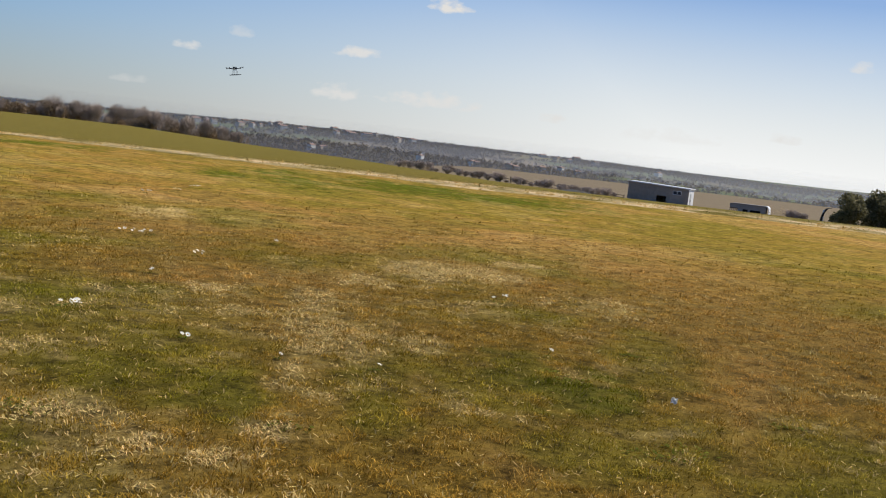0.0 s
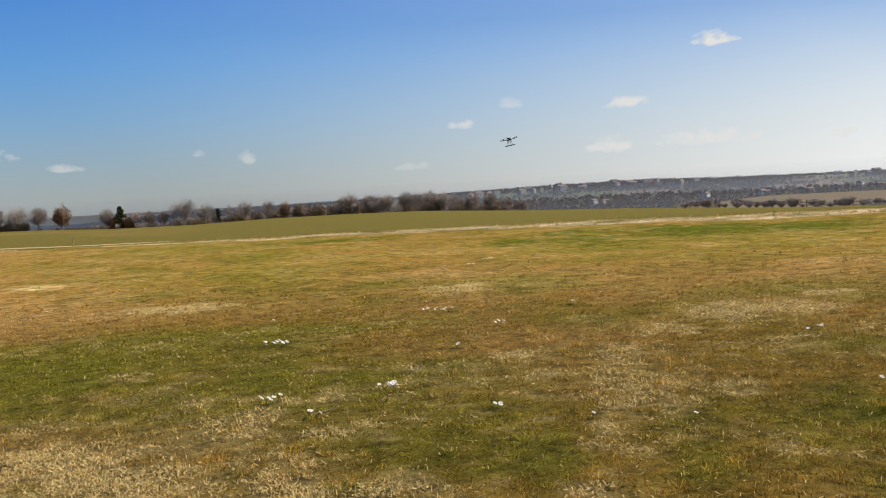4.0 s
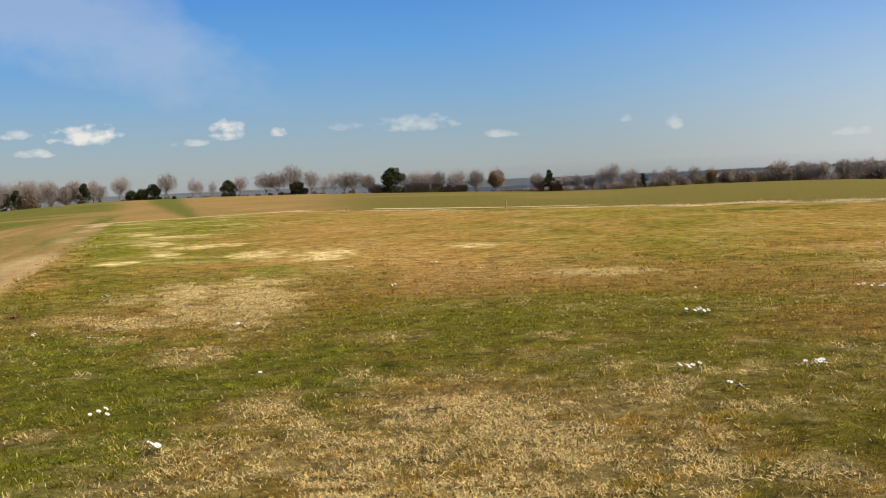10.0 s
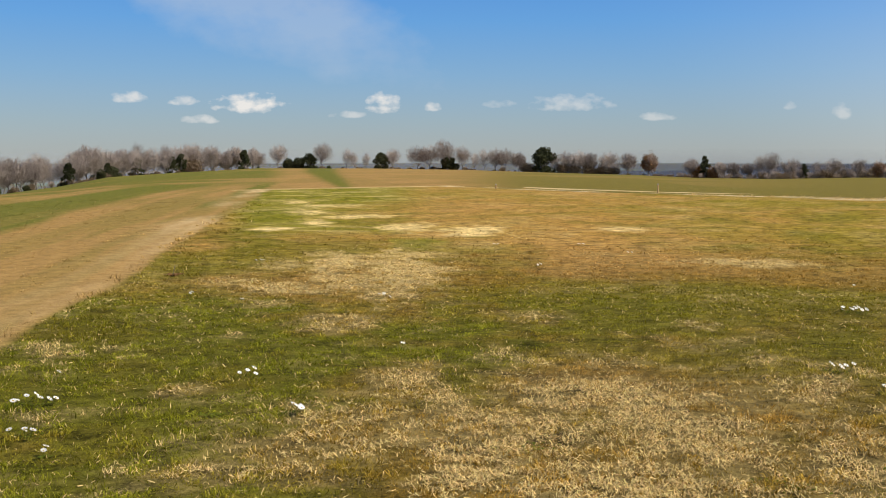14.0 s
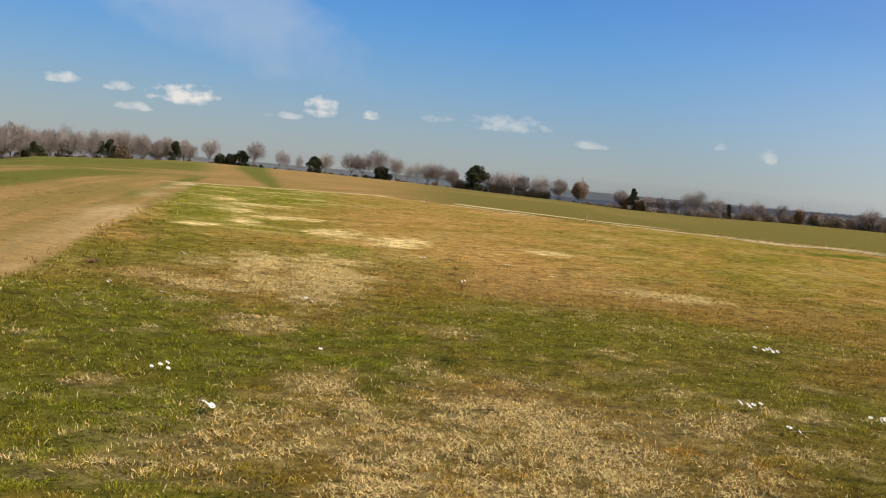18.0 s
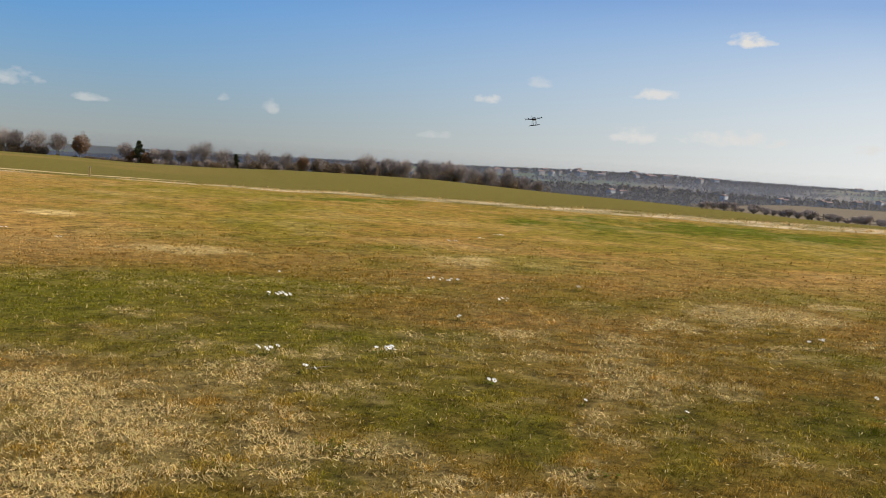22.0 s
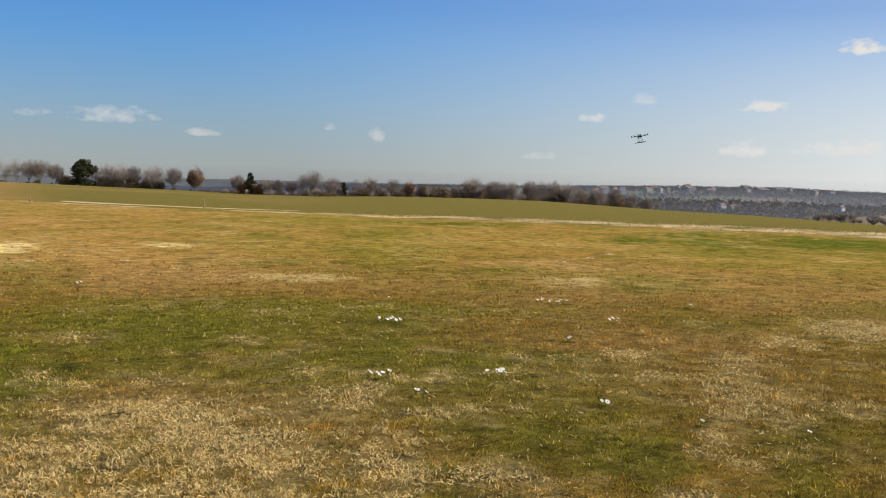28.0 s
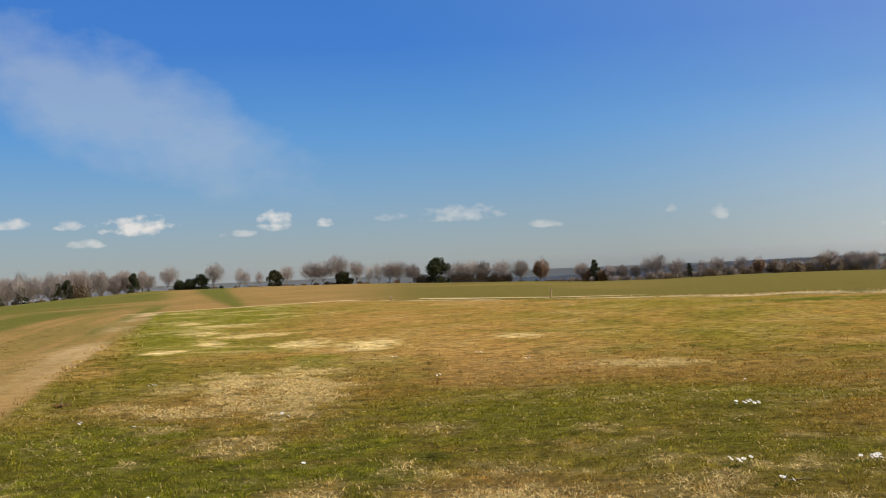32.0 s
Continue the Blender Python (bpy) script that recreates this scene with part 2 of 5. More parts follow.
# base colours of the land, used by the ground sheet and by the blades that grow on it
SOIL = (0.048, 0.036, 0.009)
LUSH, GREEN, OLIVE, BROWN, STRAW = (0.088, 0.105, 0.004), (0.170, 0.162, 0.011), (0.272, 0.158, 0.024), (0.375, 0.208, 0.052), (0.80, 0.575, 0.22)
EARTH, SAND, CROP, STUBBLE, WOOD, MEADOW = (0.37, 0.21, 0.068), (0.64, 0.46, 0.22), (0.165, 0.128, 0.026), (0.205, 0.16, 0.102), (0.09, 0.078, 0.060), (0.11, 0.13, 0.055)

# patches of the mown field: x, y, half length along the line of sight, half width across it, kind, strength
PATCHES = []


def patch(kind, strength, *places):
    for az, el, waz, wel in places:
        r = EYE / math.tan(radians(-el))
        a, b = EYE / math.tan(radians(-el + wel)), EYE / math.tan(radians(max(-el - wel, 0.5 * -el)))
        PATCHES.append((az, r, max((b - a) / 2, 0.15), r * math.tan(radians(waz)), kind, strength))


patch("brown", 0.70, (-6.2, -2.88, 7.9, 0.97), (-0.7, -3.56, 3.3, 0.85))
patch("brown", 0.38, (11.9, -5.24, 4.2, 0.85), (3.4, -5.1, 7.9, 0.67), (-12.5, -2.89, 2.7, 0.61))
patch("brown", 0.80, (22.8, -5.99, 5.8, 1.09), (33.9, -4.98, 6.1, 1.21), (55.0, -10.19, 1.8, 2.73))
patch("brown", 0.60, (43.2, -7.39, 3.6, 0.91), (48.4, -7.59, 5.2, 1.82), (52.7, -9.09, 3.9, 2.42), (40.8, -4.74, 7.6, 1.21), (48.1, -4.69, 6.1, 1.21), (30.5, -8.4, 3.6, 1.21))
patch("brown", 0.60, (43.3, -16.06, 2.1, 1.21), (54.9, -7.1, 6.7, 2.73), (50.3, -5.1, 6.1, 1.82))
patch("green", 0.85, (0.8, -8.05, 10.0, 1.88), (-22.4, -9.17, 7.0, 3.33), (-25.3, -12.72, 6.7, 3.33), (-9.5, -4.61, 2.1, 0.39))
patch("green", 0.50, (-17.6, -4.9, 2.7, 1.36), (12.7, -3.89, 3.9, 0.91), (9.1, -2.35, 6.1, 0.36), (-12.0, -12.21, 2.7, 1.82), (-16.8, -9.99, 3.6, 1.52), (-12.0, -7.87, 1.8, 0.55))
patch("green", 0.50, (-14.5, -16.23, 3.6, 1.21), (12.8, -3.01, 3.6, 0.36), (40.3, -12.87, 3.6, 1.82), (34.8, -13.35, 2.7, 1.82), (30.1, -3.12, 6.1, 0.76), (39.2, -3.07, 6.7, 0.67))
patch("green", 0.50, (50.8, -2.98, 4.5, 0.55), (49.5, -10.08, 3.0, 1.52), (47.7, -15.21, 4.8, 1.52))
patch("green", 0.80, (20.2, -13.17, 3.6, 1.52), (26.0, -13.87, 3.9, 1.82), (12.2, -8.99, 3.3, 1.67), (17.2, -9.75, 4.2, 0.97))
patch("green", 0.30, (51.6, -3.45, 7.9, 0.91), (57.2, -3.86, 4.5, 1.21), (58.7, -13.91, 4.2, 1.82))
patch("lush", 0.38, (22.9, -13.88, 4.8, 2.12), (18.0, -12.91, 3.0, 1.21), (34.8, -12.14, 3.6, 2.12))
patch("lush", 0.80, (45.9, -12.12, 3.0, 1.09), (46.9, -11.27, 1.8, 0.55), (36.2, -2.69, 5.2, 0.33), (41.0, -2.78, 4.5, 0.3), (16.9, -17.03, 2.1, 1.15), (-4.1, -9.95, 1.8, 0.52))
patch("lush", 0.80, (6.5, -15.8, 1.0, 0.55), (14.6, -16.26, 1.0, 0.61))
patch("lush", 0.60, (42.6, -11.46, 2.4, 1.09), (30.1, -2.58, 2.7, 0.21), (26.1, -5.5, 1.2, 0.3), (23.8, -13.36, 1.8, 0.91))
patch("lush", 0.50, (0.2, -10.44, 1.3, 0.33), (10.1, -14.09, 1.0, 0.55), (-7.1, -11.23, 1.2, 0.42), (-22.0, -5.61, 1.8, 0.61), (-26.3, -8.67, 3.6, 1.21), (-18.5, -4.29, 1.8, 0.91))
patch("straw", 0.95, (-10.4, -5.87, 2.6, 1.09), (-17.1, -6.65, 2.2, 0.39), (-17.3, -3.69, 1.1, 0.12))
patch("straw", 0.80, (-13.6, -5.52, 1.7, 0.73), (-12.9, -6.32, 2.3, 0.55), (-6.6, -3.85, 1.8, 0.33), (-14.9, -3.31, 0.8, 0.15), (-15.2, -2.79, 1.3, 0.09), (-7.2, -15.23, 1.5, 1.82))
patch("straw", 0.80, (0.5, -12.45, 6.7, 1.27))
patch("straw", 0.70, (-10.1, -3.67, 1.8, 0.21), (-16.1, -2.27, 0.8, 0.09), (-2.5, -14.33, 6.7, 1.67), (5.0, -14.1, 7.3, 1.52), (-1.0, -16.62, 7.6, 1.36), (-14.3, -2.45, 1.8, 0.09))
patch("straw", 0.70, (-13.1, -3.0, 1.8, 0.09), (37.4, -6.91, 1.8, 0.55), (26.0, -8.96, 1.8, 0.33), (-6.0, -15.29, 2.1, 1.21))
patch("straw", 0.55, (-14.4, -8.72, 2.2, 0.39), (-12.6, -8.61, 1.3, 0.3), (-18.0, -7.57, 1.5, 0.27), (-9.0, -10.92, 1.5, 0.24), (-20.8, -16.23, 5.8, 0.97), (-8.4, -12.86, 1.8, 0.91))
patch("straw", 0.55, (6.5, -5.24, 1.4, 0.15), (8.3, -5.32, 2.1, 0.21), (1.3, -3.71, 1.4, 0.12), (31.7, -10.64, 2.6, 1.36), (31.2, -9.53, 1.6, 0.67), (37.4, -10.81, 1.2, 0.42))
patch("straw", 0.55, (26.3, -8.98, 1.6, 0.39), (29.8, -16.04, 1.8, 0.61), (23.1, -17.01, 3.0, 0.91), (13.2, -14.61, 2.7, 2.42), (11.5, -12.09, 1.5, 1.21), (26.8, -17.62, 2.7, 0.76))
patch("straw", 0.55, (33.7, -11.04, 1.8, 1.21))
patch("straw", 0.36, (8.7, -11.91, 4.5, 1.15), (9.3, -15.83, 4.5, 1.36), (-3.4, -8.39, 1.8, 0.39), (5.5, -8.61, 1.0, 0.24), (-13.3, -13.65, 3.3, 1.21), (-16.7, -5.52, 1.5, 0.24))
patch("straw", 0.36, (-20.0, -6.33, 1.8, 0.24))
patch("straw", 0.90, (23.2, -5.11, 1.1, 0.18))
patch("straw", 0.50, (31.0, -10.46, 2.0, 1.09), (30.5, -12.57, 1.2, 0.91), (22.6, -5.28, 1.8, 0.3), (19.0, -15.57, 2.7, 0.97), (21.5, -16.04, 1.8, 0.55), (6.6, -5.33, 2.7, 0.18))
patch("straw", 0.50, (11.6, -11.27, 1.8, 0.76), (31.8, -8.96, 1.8, 0.61), (34.0, -7.66, 1.8, 0.42))
patch("straw", 0.75, (38.0, -6.85, 3.6, 0.42), (42.0, -6.15, 1.8, 0.21))
patch("straw", 0.45, (-14.5, -14.49, 4.5, 2.12), (-19.3, -14.84, 2.7, 1.21), (-10.2, -11.95, 2.4, 1.21), (-22.2, -12.08, 1.8, 0.61))
patch("lush", 0.95, (35.6, -2.68, 4.5, 0.27), (40.4, -2.8, 4.2, 0.27), (28.3, -2.64, 1.8, 0.15))
patch("lush", 0.90, (30.2, -2.98, 2.7, 0.27), (26.1, -3.01, 1.8, 0.18), (16.2, -2.39, 3.6, 0.12))
patch("straw", 0.35, (20.1, -17.62, 4.2, 1.82), (46.2, -7.75, 2.7, 0.48), (40.0, -6.69, 1.8, 0.3))


def cover(x, y):
    """Shares of lush, green, straw and brown grass at a place of the mown field, in 0 to 1."""
    az, r = np.degrees(np.arctan2(x, y)), np.hypot(x, y)
    n1, n2, n3 = fbm(x / 2.6, y / 2.6, 21), fbm(x / 0.7, y / 0.7, 31), fbm(x / 6.5, y / 6.5, 41)
    n4 = fbm(x / 0.22, y / 0.22, 45, 3)
    out = {"green": smooth(0.45, 0.66, n1 * 0.6 + n3 * 0.4) * (0.7 - 0.35 * smooth(14, 24, r)), "straw": smooth(0.52, 0.72, 0.4 * n2 + 0.2 * n1 + 0.4 * n4) * (0.5 - 0.36 * smooth(9, 16, r)),
           "brown": np.clip(smooth(0.46, 0.66, fbm(x / 4.4, y / 4.4, 51)) * 0.7 + 0.30 * smooth(10, 18, r), 0, 1), "lush": smooth(0.62, 0.78, fbm(x / 1.3, y / 1.3, 61)) * 0.35}
    out["green"] = np.clip(out["green"] + 0.7 * smooth(-2, -8, az) * smooth(16, 10, r) * smooth(0.35, 0.6, n2), 0, 1)
    # by the far left corner the grass is green with bleached streaks
    corner = smooth(-21, -18, az) * smooth(-8, -12, az) * smooth(20, 26, r)
    out["green"] = np.maximum(out["green"], 0.85 * corner)
    out["brown"] = out["brown"] * (1 - 0.8 * corner)
    out["straw"] = np.maximum(out["straw"], 0.35 * corner * smooth(0.55, 0.66, fbm(x / 1.1, y / 0.8, 46)))
    shape = (n2 - 0.5) * 1.7 + (n1 - 0.5) * 0.9 + (n4 - 0.5) * 1.7
    for a, r0, dr, w, kind, strength in PATCHES:
        push = 0.55 if kind in ("green", "brown") else 0.85
        at_ = np.nonzero((np.abs(r - r0) < 3 * dr) & (np.abs(az - a) * r0 < 172 * w))
        d = np.hypot((r[at_] - r0) / dr, r0 * np.radians(az[at_] - a) / w) + push * shape[at_]
        v = strength * (1 - smooth(0.35, 1.30, d))
        for k in out:
            old = out[k][at_]
            out[k][at_] = np.maximum(old, v) if k == kind else old * (1 - v * 0.85)
    return out


def edge_left(x, y):
    """Metres inside the mown field's left edge."""
    return x + 5.0 + 0.262 * (y - 8.6) + 0.5 * (fbm(x / 5, y / 5, 71, 3) - 0.5)


def edge_far(x, y):
    """Metres inside its far edge, which bends a little towards the middle."""
    return (56.0 - 3.2 * np.exp(-((x - 8) / 12.0) ** 2) - x - y) * 0.707 + 1.6 * (fbm(x / 5, y / 5, 81, 3) - 0.5)


def edge_corner(x, y):
    """Metres inside the short slanting end at its far left corner."""
    return (x + 17.2) * 0.82 - (y - 54.8) * 0.57 + 1.2 * (fbm(x / 4, y / 4, 83, 3) - 0.5)


def blend(a, b, t):
    return a * (1 - t[..., None]) + np.array(b) * t[..., None]


def land_color(x, y, straw=True):
    """The base colour of what grows or lies at a place, and how much of it is grass."""
    az, r = np.degrees(np.arctan2(x, y)), np.hypot(x, y)
    c = cover(x, y)
    col = np.zeros(x.shape + (3,)) + np.array(OLIVE)
    col = blend(col, BROWN, c["brown"])
    col = blend(col, GREEN, c["green"])
    col = blend(col, LUSH, c["lush"])
    if straw:
        col = blend(col, STRAW, c["straw"])
    # farther off the sward shows in darker and paler streaks
    mottle, off = fbm(x / 1.1, y / 1.5, 64, 3), smooth(12, 20, r)
    col = blend(col, (0.105, 0.105, 0.008), smooth(0.54, 0.66, mottle) * 0.34 * off)
    col = blend(col, (0.50, 0.35, 0.13), smooth(0.42, 0.32, mottle) * 0.16 * off)
    # the sown field beyond the edges
    crop = np.zeros(x.shape + (3,)) + np.array(CROP)
    e_l0 = edge_left(x, y)
    left = (e_l0 < 0) * 1.0
    # on the left hand young green with bare streaks along the path, green on the crest
    u = x + 0.262 * y
    crop = blend(crop, SPROUT, left * smooth(-12, -17, az))
    streak = smooth(0.47, 0.58, fbm(u / 3.4, y / 46, 91)) * (0.55 + 0.45 * smooth(0.4, 0.6, fbm(u / 0.6, y / 16, 89)))
    streak = np.maximum(streak, 0.75 * smooth(-7, -2.5, e_l0) * smooth(0.36, 0.56, fbm(u / 0.5, y / 22, 99)))
    streak = streak * (1 - 0.9 * smooth(58, 92, r)) + 0.6 * smooth(0.6, 0.66, fbm(x / 14, y / 14, 90)) * smooth(58, 92, r)
    crop = blend(crop, EARTH, np.clip(streak, 0, 1) * 0.85 * left * smooth(-11, -15, az))
    q = np.clip((1 / np.maximum(r, 1) - 1 / 200) / (1 / 56 - 1 / 200), 0, 1)
    bare = smooth(-18.2, -17.0, az) * smooth(-3, -9, az) * (1 - smooth(-0.5, 0.3, az + 15.5 - 2.1 * q) * smooth(0.3, -0.5, az + 13.8 - 1.0 * q))
    bare = bare * (0.7 + 0.3 * smooth(0.4, 0.6, fbm(x / 5, y / 12, 93))) + 0.35 * smooth(0.45, 0.62, fbm(x / 22, y / 60, 93)) * smooth(14, 0, az) * smooth(-9, -3, az)
    crop = blend(crop, SPROUT, (1 - np.clip(bare, 0, 1)) * smooth(-18.5, -17, az) * smooth(-11, -13, az) * (1 - left))
    crop = blend(crop, EARTH, np.clip(bare, 0, 1) * 0.8 * (1 - left * smooth(-16, -18, az)))
    e_l, e_f = edge_left(x, y), edge_far(x, y)
    e_c = edge_corner(x, y)
    out = smooth(0.15, -0.15, np.minimum(np.minimum(e_l, e_f), e_c))
    # the trodden strip along the left edge, and the dry strip along the far one
    strip = smooth(-1.7, -0.9, e_l + 0.35 * (fbm(x / 0.9, y / 3, 87) - 0.5)) * smooth(0.1, -0.15, e_l) * smooth(0.6, 0.9, 0.75 + 0.6 * (fbm(x / 2, y / 6, 98) - 0.5)) * (1 - smooth(52, 56, y)) * (0.25 + 0.75 * smooth(14, 34, y))
    strip = np.maximum(strip, smooth(-1.5, -1.0, e_c) * smooth(0.1, -0.3, e_c) * (e_f > -2) * (e_l > -2) * 0.9)
    rut = np.abs(np.abs(e_l + 0.5) - 0.25)
    strip_col = blend(np.zeros(x.shape + (3,)) + np.array(EARTH) * 1.1, SAND, smooth(0.35, 0.6, fbm(x / 1.2, y / 4, 94)) * 0.45 + 0.5 * smooth(0.3, 0.1, rut) + 0.35 * smooth(18, 40, y))
    col = blend(col, (0, 0, 0), out) + crop * out[..., None]
    s = strip * (y > 3)
    col = col * (1 - s[..., None]) + strip_col * s[..., None]
    wide = np.interp(az, [-12, 3, 12, 30, 60], [1.6, 1.4, 2.6, 6.0, 7.0])
    dry = smooth(0.2, -0.4, e_f) * smooth(-wide, -wide * 0.6, e_f) * (e_l > -1)
    dry = dry * np.clip(0.35 + 3.0 * (fbm(x / 1.8, y / 1.8, 95) - 0.43), 0, 1) * (e_c > 0)
    col = blend(col, (0.60, 0.45, 0.25), np.clip(dry, 0, 1))
    # a trodden way that branches off the far edge
    way = np.abs((x - 2.0) * 0.80 + (y - 58) * 0.60 + 1.2 * np.sin(y / 9))
    col = blend(col, SAND, smooth(1.3, 0.5, way) * (e_f < -1) * (r < 120) * (az < 8) * (az > -4) * 0.8)
    # pale stubble on the second field, woods and meadows beyond
    brow = np.interp(az, BROW[:, 0], BROW[:, 1])
    stub = smooth(28, 37, az) * smooth(0, 25, r - brow)
    col = blend(col, STUBBLE, stub)
    far = smooth(430, 520, r)
    wood = smooth(0.36, 0.42, fbm(r / 85, az / 6, 96) - 0.09 * smooth(36, 42, az))
    land = blend(np.zeros(x.shape + (3,)) + np.array(MEADOW), STUBBLE, smooth(0.56, 0.66, fbm(x / 320, y / 320, 97)))
    land = blend(land, WOOD, wood)
    col = col * (1 - far[..., None]) + land * far[..., None]
    grass = (1 - out) * (1 - s)
    return col, grass, np.clip(dry, 0, 1), wood * far


def color_material(name, through=0.0, rough=0.85, fine=60.0, contrast=0.5, relief=0.6):
    """The land's colour from the sheet's own attribute, broken by fine noise at two scales."""
    mat = bpy.data.materials.new(name)
    mat.use_nodes = True
    tree = mat.node_tree
    add, link = nodes_of(tree)
    b = tree.nodes["Principled BSDF"]
    b.inputs["Roughness"].default_value, b.inputs["Specular IOR Level"].default_value = rough, 0.02
    att = add("ShaderNodeAttribute")
    att.attribute_name = "land"
    col = att.outputs["Color"]
    if fine:
        co = add("ShaderNodeTexCoord").outputs["Object"]
        n1, n2 = add("ShaderNodeTexNoise", Scale=fine, Detail=5.0, Roughness=0.7), add("ShaderNodeTexNoise", Scale=fine * 0.08, Detail=4.0, Roughness=0.6)
        link(co, n1.inputs["Vector"]), link(co, n2.inputs["Vector"])
        n3 = add("ShaderNodeTexNoise", Scale=fine * 0.3, Detail=3.0, Roughness=0.6)
        link(co, n3.inputs["Vector"])
        v = math_node(add, link, "ADD", math_node(add, link, "MULTIPLY", n1.outputs["Fac"], 0.35), math_node(add, link, "MULTIPLY", n2.outputs["Fac"], 0.35))
        v = math_node(add, link, "MULTIPLY_ADD", n3.outputs["Fac"], 0.3, v)
        v = math_node(add, link, "MULTIPLY", math_node(add, link, "SUBTRACT", v, 0.5), att.outputs["Alpha"])
        v = math_node(add, link, "MULTIPLY_ADD", v, contrast * 5.0, 0.98)
        v = math_node(add, link, "MAXIMUM", v, 0.3)
        hsv = add("ShaderNodeHueSaturation")
        link(col, hsv.inputs["Color"]), link(v, hsv.inputs["Value"])
        col = hsv.outputs[0]
        if relief:
            bp = add("ShaderNodeBump", Strength=relief, Distance=0.03)
            link(n1.outputs["Fac"], bp.inputs["Height"])
            link(bp.outputs[0], b.inputs["Normal"])
    link(col, b.inputs["Base Color"])
    if through:
        t = add("ShaderNodeBsdfTranslucent")
        link(col, t.inputs[0])
        s = add("ShaderNodeMixShader", Fac=through)
        link(b.outputs[0], s.inputs[1]), link(t.outputs[0], s.inputs[2])
        link(s.outputs[0], tree.nodes["Material Output"].inputs[0])
    return mat


def fast_mesh(name, verts, faces):
    """A mesh from numpy arrays; faces all with the same number of corners."""
    me = bpy.data.meshes.new(name)
    n, k = len(faces), faces.shape[1]
    me.vertices.add(len(verts))
    me.vertices.foreach_set("co", np.ascontiguousarray(verts, np.float32).ravel())
    me.loops.add(n * k)
    me.loops.foreach_set("vertex_index", np.ascontiguousarray(faces, np.int32).ravel())
    me.polygons.add(n)
    me.polygons.foreach_set("loop_start", np.arange(0, n * k, k, dtype=np.int32))
    me.update(calc_edges=True)
    return me


def paint(me, colors, coarse=None):
    """The land's colour for every point; its alpha tells how coarse the surface is."""
    a = me.color_attributes.new("land", "FLOAT_COLOR", "POINT")
    a.data.foreach_set("color", np.c_[colors, np.ones(len(colors)) if coarse is None else coarse].astype(np.float32).ravel())


# ---- the ground: one sheet to the horizon ----
def build_ground():
    az = np.r_[np.arange(-180, -46, 3.0), np.arange(-46, 78, 0.25), np.arange(78, 180, 3.0)]
    r = np.r_[0.0, np.geomspace(0.4, 4.0, 8)[:-1], np.geomspace(4.0, 70, 260)[:-1], np.geomspace(70, 4700, 170)]
    a, rr = np.meshgrid(np.radians(az), r)
    x, y = rr * np.sin(a), rr * np.cos(a)
    z = height(x, y)
    na, nr = len(az), len(r)
    verts = np.c_[x.ravel(), y.ravel(), z.ravel()]
    i = np.arange(nr - 1)[:, None] * na
    j = np.arange(na)[None, :]
    j2 = (j + 1) % na
    faces = np.stack([i + j, i + na + j, i + na + j2, i + j2], -1).reshape(-1, 4)
    verts = np.r_[verts, [[0, 0, float(height(np.zeros(1), np.zeros(1))[0])]]]
    me = fast_mesh("ground", verts, faces[:, ::-1])
    me.polygons.foreach_set("use_smooth", np.ones(len(faces), bool))
    col, grass, dry, wood = land_color(verts[:, 0], verts[:, 1])
    # under the blades the soil and old thatch show
    r_ = np.hypot(verts[:, 0], verts[:, 1])
    under = grass * (1 - smooth(8, 25, r_)) * (0.60 + 0.24 * cover(verts[:, 0], verts[:, 1])["straw"])
    col = col * (1 - under[:, None]) + np.array(SOIL) * under[:, None]
    paint(me, col, 0.4 + 0.6 * grass)
    me.materials.append(color_material("land_surface", 0.0, 0.95, 40.0, 1.35))
    ob = new("ground", me)
    return tagged(ob, "mown grass field with dry patches, ploughed land and far hills", "ground", kind="structure")


ground = build_ground()


